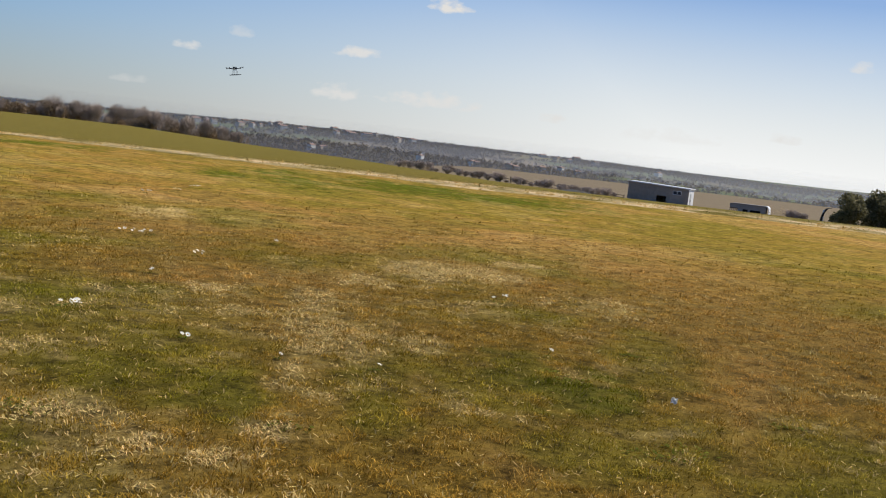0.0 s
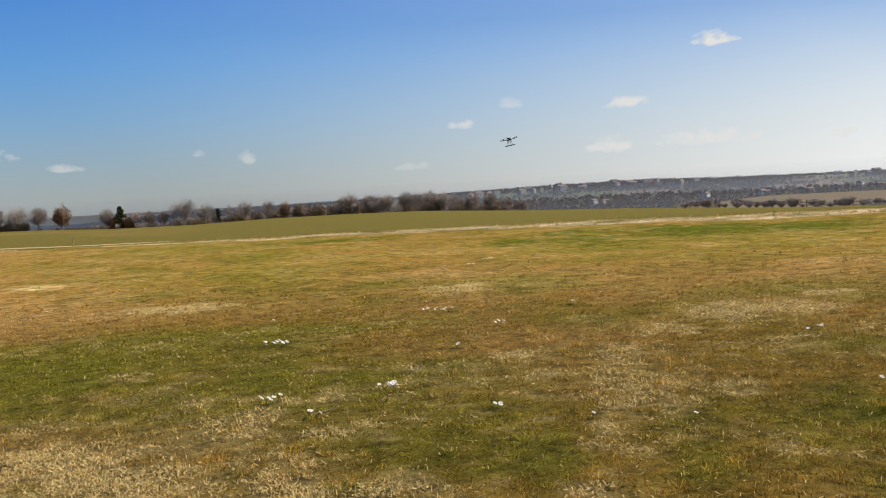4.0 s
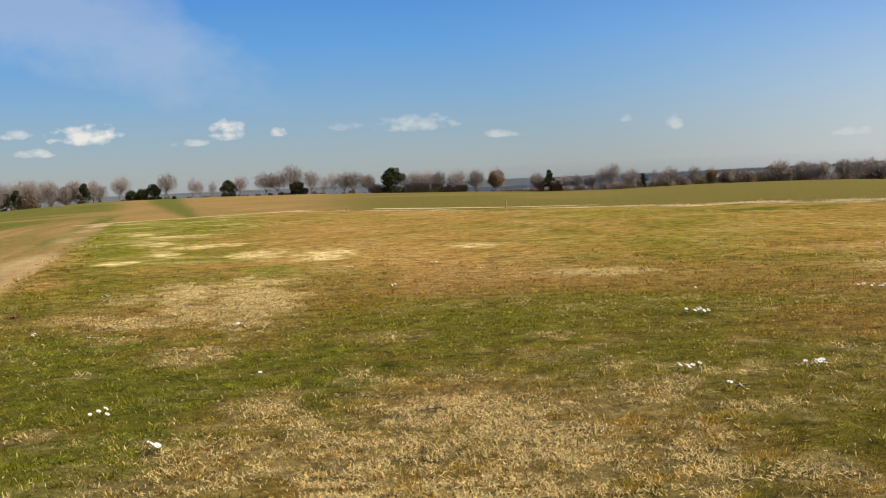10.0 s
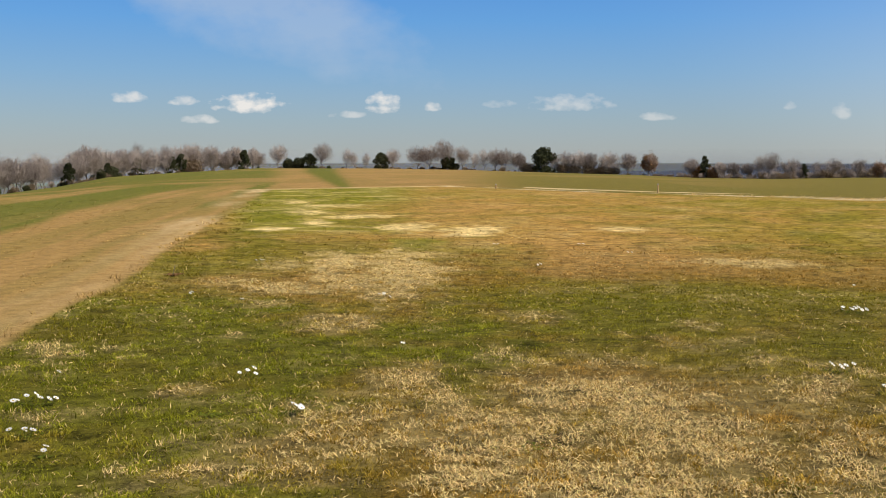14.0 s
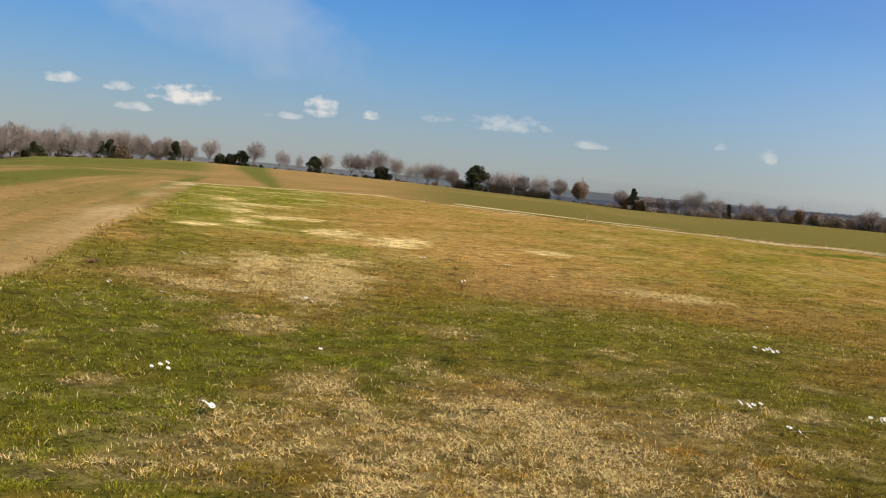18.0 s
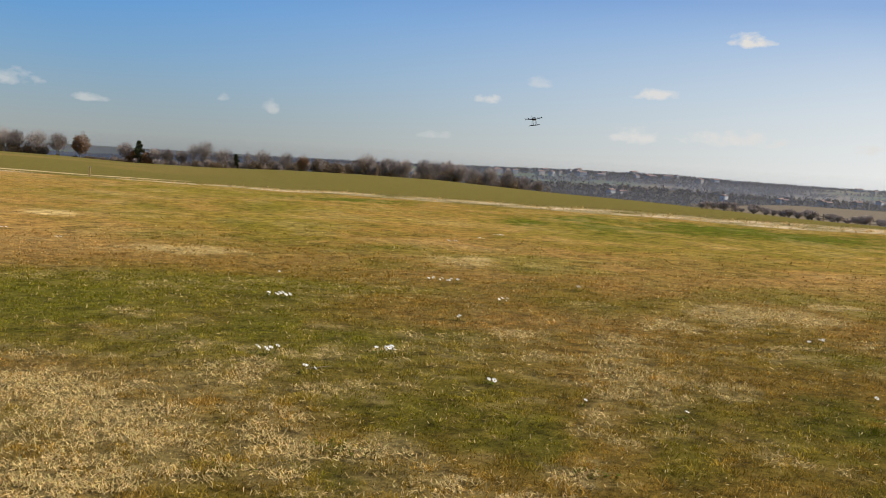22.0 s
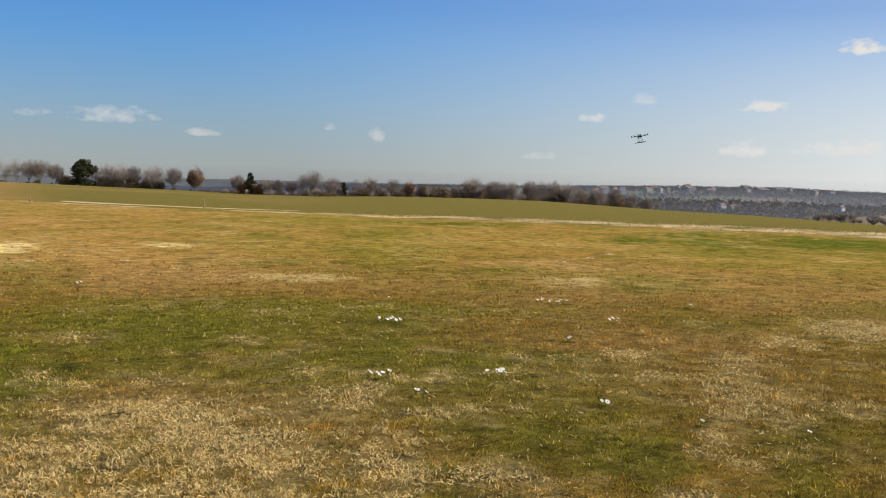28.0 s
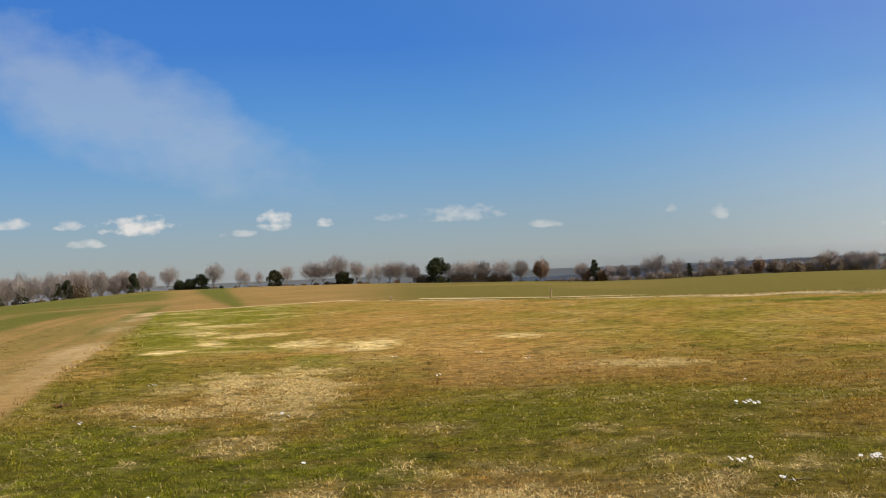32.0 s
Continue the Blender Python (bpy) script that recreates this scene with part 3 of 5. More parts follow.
# ---- grass: blades that grow thinner with distance ----
def build_grass(name, label, count, r0, r1, tall, thick, power, seed, lean=0.7, keep=None, bunch=12, wide=0.022, span=(-33, 66)):
    g = np.random.default_rng(seed)
    az = np.radians(g.uniform(*span, count))
    r = (r0 ** power + g.random(count) * (r1 ** power - r0 ** power)) ** (1 / power)
    x, y = r * np.sin(az), r * np.cos(az)
    # the blades stand in tufts, splayed outwards from their middle
    heart = np.arange(count) // bunch * bunch
    sx, sy = g.normal(0, 1, (2, count)) * np.clip(r / 10, 0.8, 2.0) * wide
    x, y = x[heart] + sx, y[heart] + sy
    r, flop, vigour = np.hypot(x, y), np.arctan2(sy, sx) + g.normal(0, 0.6, count), g.uniform(0.55, 1.25, count)[heart]
    shade = g.normal(0, 1, count)[heart]
    col, grass, dry, _ = land_color(x, y, False)
    ok = keep(x, y, grass, dry, g) if keep else (grass > 0.5) & (g.random(count) > smooth(r1 * 0.45, r1, r)) & (g.random(count) < smooth(r0 * 0.99, r0 * 1.6, r) + (r0 < 5))
    size = np.where(r + g.normal(0, 2, count) < 15, 0.13, 0.34)
    clump = fbm(x / size, y / size, 16, 3)
    if not keep:
        ok &= g.random(count) < 0.20 + 1.0 * smooth(0.38, 0.55, clump)
    shade = 0.7 * shade + 9.0 * (clump - 0.5)
    x, y, r, col, dry, flop, vigour, shade = (v[ok] for v in (x, y, r, col, dry, flop, vigour, shade))
    n = len(x)
    z = height(x, y) - 0.004
    tuft = fbm(x / 0.16, y / 0.16, 15, 3)
    h = tall * g.uniform(0.5, 1.3, n) * (0.6 + 0.8 * smooth(0.3, 0.75, tuft)) * vigour
    w = thick * g.uniform(0.6, 1.4, n) * np.clip(r / 10.0, 1, 2.2)
    turn, tip = g.uniform(0, 2 * np.pi, n), g.uniform(0.1, lean, n) * h * 1.4
    dx, dy = np.cos(turn) * w / 2, np.sin(turn) * w / 2
    p0, p1 = np.c_[x - dx, y - dy, z], np.c_[x + dx, y + dy, z]
    mx, my = np.cos(flop) * tip, np.sin(flop) * tip
    p2 = np.c_[x + mx * 0.35 + dx * 0.7, y + my * 0.35 + dy * 0.7, z + h * 0.6]
    p3 = np.c_[x + mx * 0.35 - dx * 0.7, y + my * 0.35 - dy * 0.7, z + h * 0.6]
    p4 = np.c_[x + mx, y + my, z + h * np.sqrt(np.clip(1 - (tip / (h * 2.0)) ** 2, 0.06, 1))]
    verts = np.stack([p0, p1, p2, p3, p4], 1).reshape(-1, 3)
    k = np.arange(n)[:, None] * 5
    tri = np.concatenate([k + [0, 1, 2], k + [0, 2, 3], k + [3, 2, 4]], 1).reshape(-1, 3)
    me = fast_mesh(name, verts, tri)
    # each blade is greener or drier than its neighbours, the dead ones in small mats
    share = np.maximum(cover(x, y)["straw"], np.minimum(dry * 1.5, 1))
    dead = g.random(n) < 0.025 + 0.6 * share * smooth(0.32, 0.62, fbm(x / 0.13, y / 0.13, 17, 3) + 0.35 * (share - 0.4))
    live = np.minimum(col, np.array(BROWN) * 1.3) * np.interp(r, [6, 10, 24, 40], [1.15, 1.15, 1.1, 0.95])[:, None] * np.exp(0.20 * shade + g.normal(0, 0.20, n))[:, None]
    col = np.where(dead[:, None], np.array(STRAW) * g.uniform(0.6, 1.2, n)[:, None], live)
    paint(me, np.repeat(col, 5, 0))
    me.materials.append(GRASS)
    return tagged(new(name, me), label, "grass", kind="stuff")


GRASS = color_material("grass_blade", 0.2, 0.7, 0, 0, 0)
build_grass("grass", "short mown grass, green with straw-coloured dead blades", 620000, 3.9, 19.0, 0.030, 0.0050, 0.9, 1, 1.7)
build_grass("grass", "short mown grass on the open field", 230000, 8.5, 27.0, 0.028, 0.0080, 1.0, 2, 1.7, bunch=14, wide=0.03)


def build_thatch(count, r0, r1, seed):
    """Dead straw: flattened pale stalks, matted in ragged clumps."""
    g = np.random.default_rng(seed)
    az = np.radians(g.uniform(-33, 66, count))
    r = r0 * (r1 / r0) ** g.random(count)
    x, y = r * np.sin(az), r * np.cos(az)
    share = cover(x, y)["straw"]
    mat = 0.55 * fbm(x / 0.11, y / 0.11, 18, 3) + 0.45 * fbm(x / 0.42, y / 0.42, 19, 3)
    _, grass, _, _ = land_color(x, y, False)
    ok = (g.random(count) < 0.012 + 1.35 * share ** 1.2 * smooth(0.45, 0.58, mat + 0.16 * (share - 0.4))) & (grass > 0.5)
    x, y, r = x[ok], y[ok], r[ok]
    n = len(x)
    a, l = g.uniform(0, 2 * np.pi, n), g.uniform(0.006, 0.016, n) * np.clip(r / 9, 1, 1.3)
    w = g.uniform(0.0017, 0.0032, n) * np.clip(r / 7.0, 1, 1.7)
    c, s = np.cos(a), np.sin(a)
    z = height(x, y) + g.uniform(0.006, 0.024, n)
    up, roll_ = g.uniform(-0.012, 0.012, n), g.uniform(-0.6, 0.6, n) * w
    ends = []
    for sl, sw in ((-1, -1), (-1, 1), (1, 1), (1, -1)):
        k = w * (1 if sl < 0 else 0.5)
        ends.append(np.c_[x + sl * l * c - sw * k * s, y + sl * l * s + sw * k * c, np.maximum(z + sl * up + sw * roll_, height(x, y) + 0.003)])
    k = np.arange(n)[:, None] * 4
    me = fast_mesh("straw", np.stack(ends, 1).reshape(-1, 3), k + np.array([[0, 1, 2, 3]]))
    paint(me, np.repeat(np.array(STRAW) * g.uniform(0.55, 1.15, n)[:, None] * (1 + g.normal(0, 0.04, (n, 3))), 4, 0))
    me.materials.append(GRASS)
    return tagged(new("straw", me), "flattened pale straw matted in dead patches of the field", "straw", kind="stuff")


build_thatch(720000, 4.2, 20.0, 3)


def sown(x, y, grass, dry, g):
    e = edge_left(x, y)
    return (e < -1.0) & (y > 2) & (g.random(len(x)) < 0.35 + 0.65 * (fbm((x + 0.262 * y) / 0.35, y / 9, 88) > 0.5))


def ragged(x, y, grass, dry, g):
    e = edge_left(x, y)
    return (e < 0.9) & (e > -0.25) & (y > 2) & (y < 50) & (g.random(len(x)) < 0.9 * smooth(0.35, 0.6, fbm(x / 0.8, y / 0.8, 86)))


build_grass("seedlings", "sparse green seedlings on bare sown earth", 60000, 7, 45, 0.028, 0.0035, 1.0, 7, 1.2, sown, span=(-34, -8))
build_grass("edge_grass", "ragged longer green grass along the path", 85000, 7, 40, 0.055, 0.0045, 1.0, 8, 1.4, ragged, span=(-34, -8))


# ---- building parts ----
def part(name, bm, mat, parent=None, label="", smooth_=False):
    """Links a bmesh as one mesh object under a thing or a part."""
    me = bpy.data.meshes.new(name)
    bm.to_mesh(me)
    bm.free()
    if mat:
        me.materials.append(mat)
    if smooth_:
        me.polygons.foreach_set("use_smooth", np.ones(len(me.polygons), bool))
    ob = new(name, me)
    if parent:
        ob.parent = parent
    if label:
        ob["label"] = label
    return ob


def box(bm, lo, hi, bevel=0.0):
    lo, hi = Vector(lo), Vector(hi)
    made = bmesh.ops.create_cube(bm, size=1.0, matrix=Matrix.Translation((lo + hi) / 2) @ Matrix.Diagonal((*(hi - lo), 1)))
    if bevel:
        edges = {e for v in made["verts"] for e in v.link_edges}
        bmesh.ops.bevel(bm, geom=list(edges), offset=bevel, segments=2, affect="EDGES")
    return bm


def rod(bm, a, b, r0, r1=None, sides=6):
    a, b = Vector(a), Vector(b)
    r1 = r0 if r1 is None else r1
    m = Matrix.Translation((a + b) / 2) @ (b - a).to_track_quat("Z", "Y").to_matrix().to_4x4()
    bmesh.ops.create_cone(bm, cap_ends=True, segments=sides, radius1=r0, radius2=r1, depth=max((b - a).length, 1e-4), matrix=m)
    return bm


# ---- bare trees ----
BARK = material("bark", (0.27, 0.225, 0.185), 0.95, 0.1, grain=9.0, bump=0.5)
TWIG = leaf_material("winter_twigs", [(0.0, (0.21, 0.165, 0.135)), (0.5, (0.31, 0.25, 0.205)), (1.0, (0.41, 0.335, 0.275))], through=0.0)
RUSSET = leaf_material("russet_leaves", [(0.0, (0.20, 0.095, 0.035)), (0.6, (0.30, 0.15, 0.055)), (1.0, (0.36, 0.21, 0.09))])
DARKLEAF = leaf_material("evergreen_leaves", [(0.0, (0.035, 0.038, 0.016)), (0.6, (0.068, 0.072, 0.03)), (1.0, (0.12, 0.115, 0.055))], through=0.35)
BUSH = leaf_material("brown_scrub", [(0.0, (0.17, 0.12, 0.075)), (0.6, (0.26, 0.185, 0.11)), (1.0, (0.33, 0.24, 0.145))])


def prisms(segs):
    """Three-sided tapered prisms from rows of (x0, y0, z0, x1, y1, z1, r0, r1)."""
    s = np.array(segs)
    a, b, r0, r1 = s[:, :3], s[:, 3:6], s[:, 6], s[:, 7]
    d = b - a
    d = d / np.maximum(np.linalg.norm(d, axis=1), 1e-6)[:, None]
    ref = np.where(np.abs(d[:, 2:]) > 0.9, [[1.0, 0, 0]], [[0, 0, 1.0]])
    u = np.cross(d, ref)
    u = u / np.linalg.norm(u, axis=1)[:, None]
    v = np.cross(d, u)
    ring = []
    for p, r in ((a, r0), (b, r1)):
        for k in range(3):
            w = 2 * np.pi * k / 3
            ring.append(p + r[:, None] * (np.cos(w) * u + np.sin(w) * v))
    verts = np.stack(ring, 1).reshape(-1, 3)
    k = np.arange(len(s))[:, None] * 6
    faces = np.concatenate([k + [0, 1, 4, 3], k + [1, 2, 5, 4], k + [2, 0, 3, 5]], 1).reshape(-1, 4)
    return verts, faces


def grow(g, tall, spread, fork=0.28, depth=4, twig=0.020, upright=0.5):
    """The limbs and twigs of a bare tree: rows for prisms(), thick ones and thin ones apart. Branches leave a limb all along it."""
    thick, thin = [], []

    def branch(p, d, length, radius, level):
        steps = 4 if level < 2 else 3
        for k in range(steps):
            d = d + g.normal(0, 0.12, 3) + np.array([0, 0, 0.05])
            d = d / np.linalg.norm(d)
            q = p + d * length / steps
            r1 = max(radius * 0.84, twig * 0.7)
            (thick if level < 2 else thin).append((*p, *q, radius, r1))
            p, radius = q, r1
            if level >= depth or (level == 0 and k < steps - 2):
                continue
            for _ in range(3 if level == 0 else 2 if k == steps - 1 or level < 3 else 1):
                side = g.normal(0, 1, 3) * np.array([spread, spread, 0.45])
                nd = d * upright + side / max(np.linalg.norm(side), 1e-6) * 0.85
                nd = nd + np.array([0, 0, 0.22 if level else 0.3])
                nd = nd / np.linalg.norm(nd)
                branch(p, nd, length * (g.uniform(0.9, 1.35) if level == 0 else g.uniform(0.45, 0.68)), max(radius * g.uniform(0.45, 0.65), twig), level + 1)

    branch(np.array([0, 0, -0.2]), np.array([0, 0, 1.0]), tall * fork, tall * 0.022, 0)
    return thick, thin


def tree_thing(name, label, tall, spread, seed, fork=0.28, leaves=None, depth=4, upright=0.62, twig=0.016, sprays=900):
    g = np.random.default_rng(seed)
    thick, thin = grow(g, tall, spread, fork, depth, twig, upright)
    top = max(s[5] for s in thin)
    # a rounded crown: what sticks out of it is lost, and fine sprays fill its rim
    s = np.array(thin)
    mid, wide_, half = 0.62 * top, 0.42 * top * spread, 0.38 * top
    far = np.hypot(s[:, 3], s[:, 4]) ** 2 / wide_ ** 2 + (s[:, 5] - mid) ** 2 / half ** 2
    s = s[far < 0.95 + g.normal(0, 0.06, len(s))]
    # fine twigs fill a lumpy round crown, all pointing away from its foot
    p = g.normal(0, 1, (sprays, 3))
    p = p / np.linalg.norm(p, axis=1)[:, None] * (g.uniform(0.05, 1.0, (sprays, 1)) ** 0.5)
    lump = 1 + 0.13 * np.sin(p[:, :1] * 6 + seed) * np.cos(p[:, 1:2] * 5 + seed) + 0.08 * np.sin(p[:, 2:] * 9 + p[:, :1] * 7)
    p = p * lump * np.array([wide_, wide_, half]) + np.array([0, 0, mid])
    foot = np.array([0, 0, mid - 1.15 * half])
    way = (p - foot) * g.uniform(0.10, 0.26, (sprays, 1)) + g.normal(0, 0.018 * top, (sprays, 3))
    thin = np.r_[s, np.c_[p - way, p, twig * g.uniform(1.0, 2.8, sprays), np.full(sprays, twig * 0.4)]]
    top = thin[:, 5].max()
    f = tall / top
    base = new(name)
    for what, segs, mat in (("trunk", thick, BARK), ("crown", thin, TWIG)):
        v, q = prisms(segs)
        v = v * f
        me = fast_mesh(what, v, q)
        me.materials.append(mat)
        ob = new(what, me)
        ob.parent = base
    if leaves:
        ends = np.array([s[3:6] for s in thin]) * f
        pick = ends[g.integers(0, len(ends), 2600)] + g.normal(0, 0.22, (2600, 3))
        me = leaf_mesh("foliage", pick, g, 0.20)
        me.materials.append(leaves)
        ob = new("foliage", me)
        ob.parent = base
    return tagged(base, label, "tree", group="trees along the field")


def leaf_mesh(name, centres, g, size):
    """Small folded leaves, each a bent pair of triangles, at the places given."""
    n = len(centres)
    a = g.normal(0, 1, (n, 3))
    a = a / np.linalg.norm(a, axis=1)[:, None]
    b = np.cross(a, g.normal(0, 1, (n, 3)))
    b = b / np.linalg.norm(b, axis=1)[:, None]
    s = size * g.uniform(0.6, 1.4, (n, 1))
    c = np.cross(a, b) * s * 0.25
    verts = np.stack([centres - a * s, centres + b * s * 0.6 + c, centres + a * s, centres - b * s * 0.6 + c], 1).reshape(-1, 3)
    k = np.arange(n)[:, None] * 4
    return fast_mesh(name, verts, np.concatenate([k + [0, 1, 2], k + [0, 2, 3]], 1).reshape(-1, 3))


def bush_thing(name, label, tall, wide, seed, mat, count=2600, size=0.2, category="bush", group="bushes along the field", stem=0.25):
    """A dense evergreen or scrub: stems inside and leaves gathered in uneven clumps."""
    g = np.random.default_rng(seed)
    base = new(name)
    clumps = []
    for k in range(26):
        h = g.uniform(0.12, 1.0)
        w = wide / 2 * math.sqrt(max(0.05, 1 - (2 * max(h, 0.35) - 0.95) ** 2)) * g.uniform(0.25, 0.85)
        t = g.uniform(0, 6.283)
        clumps.append((w * math.cos(t), w * math.sin(t), h * tall * 0.9, g.uniform(0.14, 0.26) * wide))
    cl = np.array(clumps)
    pick = cl[g.integers(0, len(cl), count)]
    d = g.normal(0, 1, (count, 3))
    d = d / np.linalg.norm(d, axis=1)[:, None] * g.uniform(0.55, 1.05, (count, 1))
    pts = pick[:, :3] + d * pick[:, 3:] * np.array([1, 1, 0.8])
    pts[:, 2] = np.maximum(pts[:, 2], 0.05)
    me = leaf_mesh("foliage", pts, g, size)
    me.materials.append(mat)
    ob = new("foliage", me)
    ob.parent = base
    segs = [(0, 0, -0.2, c[0] * 0.8, c[1] * 0.8, c[2], 0.06 * stem * tall / 2, 0.01 * tall / 2) for c in clumps]
    v, q = prisms(segs)
    me = fast_mesh("stem", v, q)
    me.materials.append(BARK)
    ob = new("stem", me)
    ob.parent = base
    return tagged(base, label, category, group=group)


def stand(ob, az, r, scale=1.0, turn=0.0, sink=0.05):
    p = at(az, r)
    ob.matrix_basis = Matrix.LocRotScale((p.x, p.y, p.z - sink), Euler((0, 0, turn)), (scale,) * 3)
    return ob


def copies(models, places, seed):
    """Copies of models by turns at places of (degrees, metres, height), the first of each used itself."""
    g = random.Random(seed)
    used = set()
    for k, (az, r, tall, which) in enumerate(places):
        model, full = models[which]
        s = tall / full
        p = at(az, r)
        m = Matrix.LocRotScale((p.x, p.y, p.z - 0.05), Euler((0, 0, g.uniform(0, 6.28))), (s, s, s))
        if which in used:
            ob = copy_thing(model, Matrix())
            ob.matrix_basis = m
        else:
            used.add(which)
            model.matrix_basis = m


TREES = {"oak": (tree_thing("bare_tree", "leafless oak with spreading grey-brown crown beside the field", 9.0, 0.95, 3, 0.32, upright=0.8), 9.0),
         "broad": (tree_thing("bare_tree", "leafless broad tree with fine brown twigs", 8.0, 1.1, 4, 0.28, upright=0.75), 8.0),
         "slim": (tree_thing("bare_tree", "slim leafless tree with upright grey branches", 9.0, 0.6, 8, 0.42, upright=0.85), 9.0),
         "small": (tree_thing("bare_tree", "small leafless tree in the hedgerow", 6.0, 0.9, 12, 0.24, upright=0.75), 6.0),
         "russet": (tree_thing("russet_tree", "tree with russet dead leaves still on it", 6.5, 0.8, 15, 0.2, RUSSET), 6.5),
         "shrub": (bush_thing("brown_bush", "dense leafless brown hedge bush", 3.0, 4.5, 22, BUSH, 2400, 0.16), 3.0),
         "ever": (bush_thing("evergreen_tree", "dark green rounded evergreen tree", 5.5, 5.0, 23, DARKLEAF, 5200, 0.2, "tree", "evergreens along the field"), 5.5),
         "ivy": (bush_thing("ivy_tree", "narrow bare tree overgrown with dark ivy", 5.5, 3.0, 27, DARKLEAF, 2600, 0.17, "tree", "evergreens along the field"), 5.5),
         "russetbush": (bush_thing("russet_bush", "low bush with russet dead leaves", 3.5, 4.0, 25, RUSSET, 2200, 0.17), 3.5),
         "spike": (bush_thing("cypress_tree", "narrow dark tree standing in the hedge", 6.0, 2.2, 26, DARKLEAF, 2600, 0.15, "tree", "evergreens along the field"), 6.0),
         "darkbush": (bush_thing("evergreen_bush", "dark green evergreen bush under bare trees", 3.4, 4.2, 24, DARKLEAF, 3000, 0.18), 3.4)}


def tree_line(az):
    """How far off the line of trees stands."""
    return float(np.interp(az, [-33, -28, -25, -18, 0, 5, 13, 21, 27, 35], [150, 215, 270, 360, 360, 350, 330, 290, 230, 180]))


def row(kind, *spots):
    """Trees of a kind along the far side of the field: degrees and heights."""
    PLACES.extend((az, tree_line(az), tall * 1.18, kind) for az, tall in spots)


PLACES = []
row("oak", (-16.9, 8.1), (-14.6, 8.5), (-10.9, 6.8), (-8.2, 9.7), (-7.2, 7.8), (8.8, 7.9), (13.0, 5.6), (-21.3, 8.0), (-26.3, 6.8))
row("slim", (-13.3, 6.8), (-13.0, 5.7), (-12.3, 5.4), (-6.5, 6.0), (-6.1, 7.1), (-2.3, 6.6), (8.2, 7.0), (11.0, 5.4), (-27.3, 6.4), (-24.2, 6.8))
row("broad", (-9.6, 7.9), (-8.9, 8.1), (-5.4, 7.5), (-4.9, 7.5), (-1.7, 7.2), (-1.0, 7.6), (0.6, 7.5), (9.8, 6.3), (11.8, 6.1), (17.3, 6.3), (18.7, 5.5), (20.9, 5.6), (22.9, 4.8))
row("small", (-4.2, 6.3), (-0.4, 6.9), (1.6, 7.0), (4.8, 6.1), (6.3, 5.1), (6.9, 5.1), (7.6, 4.8), (14.6, 4.2), (18.3, 5.3), (19.3, 5.2), (20.3, 5.5), (21.6, 5.6), (22.3, 5.1), (23.9, 4.6), (24.8, 4.3), (25.7, 3.4), (26.5, 2.8))
row("ever", (-15.3, 5.0), (-11.5, 5.2), (-2.9, 7.7))
row("ivy", (-27.5, 4.2), (-24.1, 4.6), (-18.7, 6.2), (-22.4, 4.6), (-21.9, 5.2), (-25.6, 3.6))
row("darkbush", (-26.0, 2.4), (-25.3, 2.6), (-16.4, 3.4), (-15.9, 3.6), (-7.9, 4.3))
row("russet", (2.7, 7.2), (13.9, 4.7))
row("russetbush", (5.2, 3.9), (5.9, 3.7))
row("spike", (5.5, 7.1), (10.4, 4.8))
row("shrub", (-3.7, 3.0), (-1.9, 3.2), (-1.2, 3.0), (-0.5, 3.2), (0.2, 3.0), (0.8, 2.8), (-21.5, 4.0))
g_ = random.Random(5)
# the wood on the left, then undergrowth, then the thick hedge that runs down to the right
for k in range(72):
    az = -32.5 + 14.6 * k / 71 + g_.uniform(-0.25, 0.25)
    tall = float(np.interp(az, [-32, -29, -25, -21, -18], [4.5, 6.0, 7.2, 7.8, 6.4]))
    PLACES.append((az, tree_line(az) + g_.uniform(0, 40), tall * g_.uniform(0.95, 1.35), g_.choice(["oak", "broad", "slim", "slim", "small"])))
for k in range(92):
    az = -32.4 + 37 * k / 91 + g_.uniform(-0.2, 0.2)
    PLACES.append((az, tree_line(az) + g_.uniform(-3, 10), g_.uniform(0.9, 1.9), g_.choice(["shrub", "shrub", "shrub", "small", "darkbush"])))
for k in range(110):
    az = 3.6 + 23.5 * k / 109 + g_.uniform(-0.2, 0.2)
    tall = float(np.interp(az, [3, 5, 9, 17, 23, 27], [1.8, 3.0, 3.4, 4.6, 4.6, 2.6]))
    PLACES.append((az, tree_line(az) + g_.uniform(-5, 45), tall * g_.uniform(0.7, 1.1), g_.choice(["small", "shrub", "slim", "broad", "small", "shrub"])))
copies(TREES, PLACES, 6)



# ---- far woods and houses on the slope beyond the valley ----
FARWOOD = leaf_material("far_woods", [(0.0, (0.11, 0.092, 0.078)), (0.5, (0.145, 0.12, 0.10)), (0.85, (0.18, 0.15, 0.12)), (1.0, (0.09, 0.10, 0.065))], through=0.5)


def far_place(az, el):
    """The nearest ground beyond the valley that shows at that angle."""
    for r in np.arange(470, 1600, 5.0):
        p = at(az, r)
        if math.degrees(math.atan2(p.z - EYE, r)) >= el and r > 560:
            return p, r
    return at(az, 1500), 1500.0


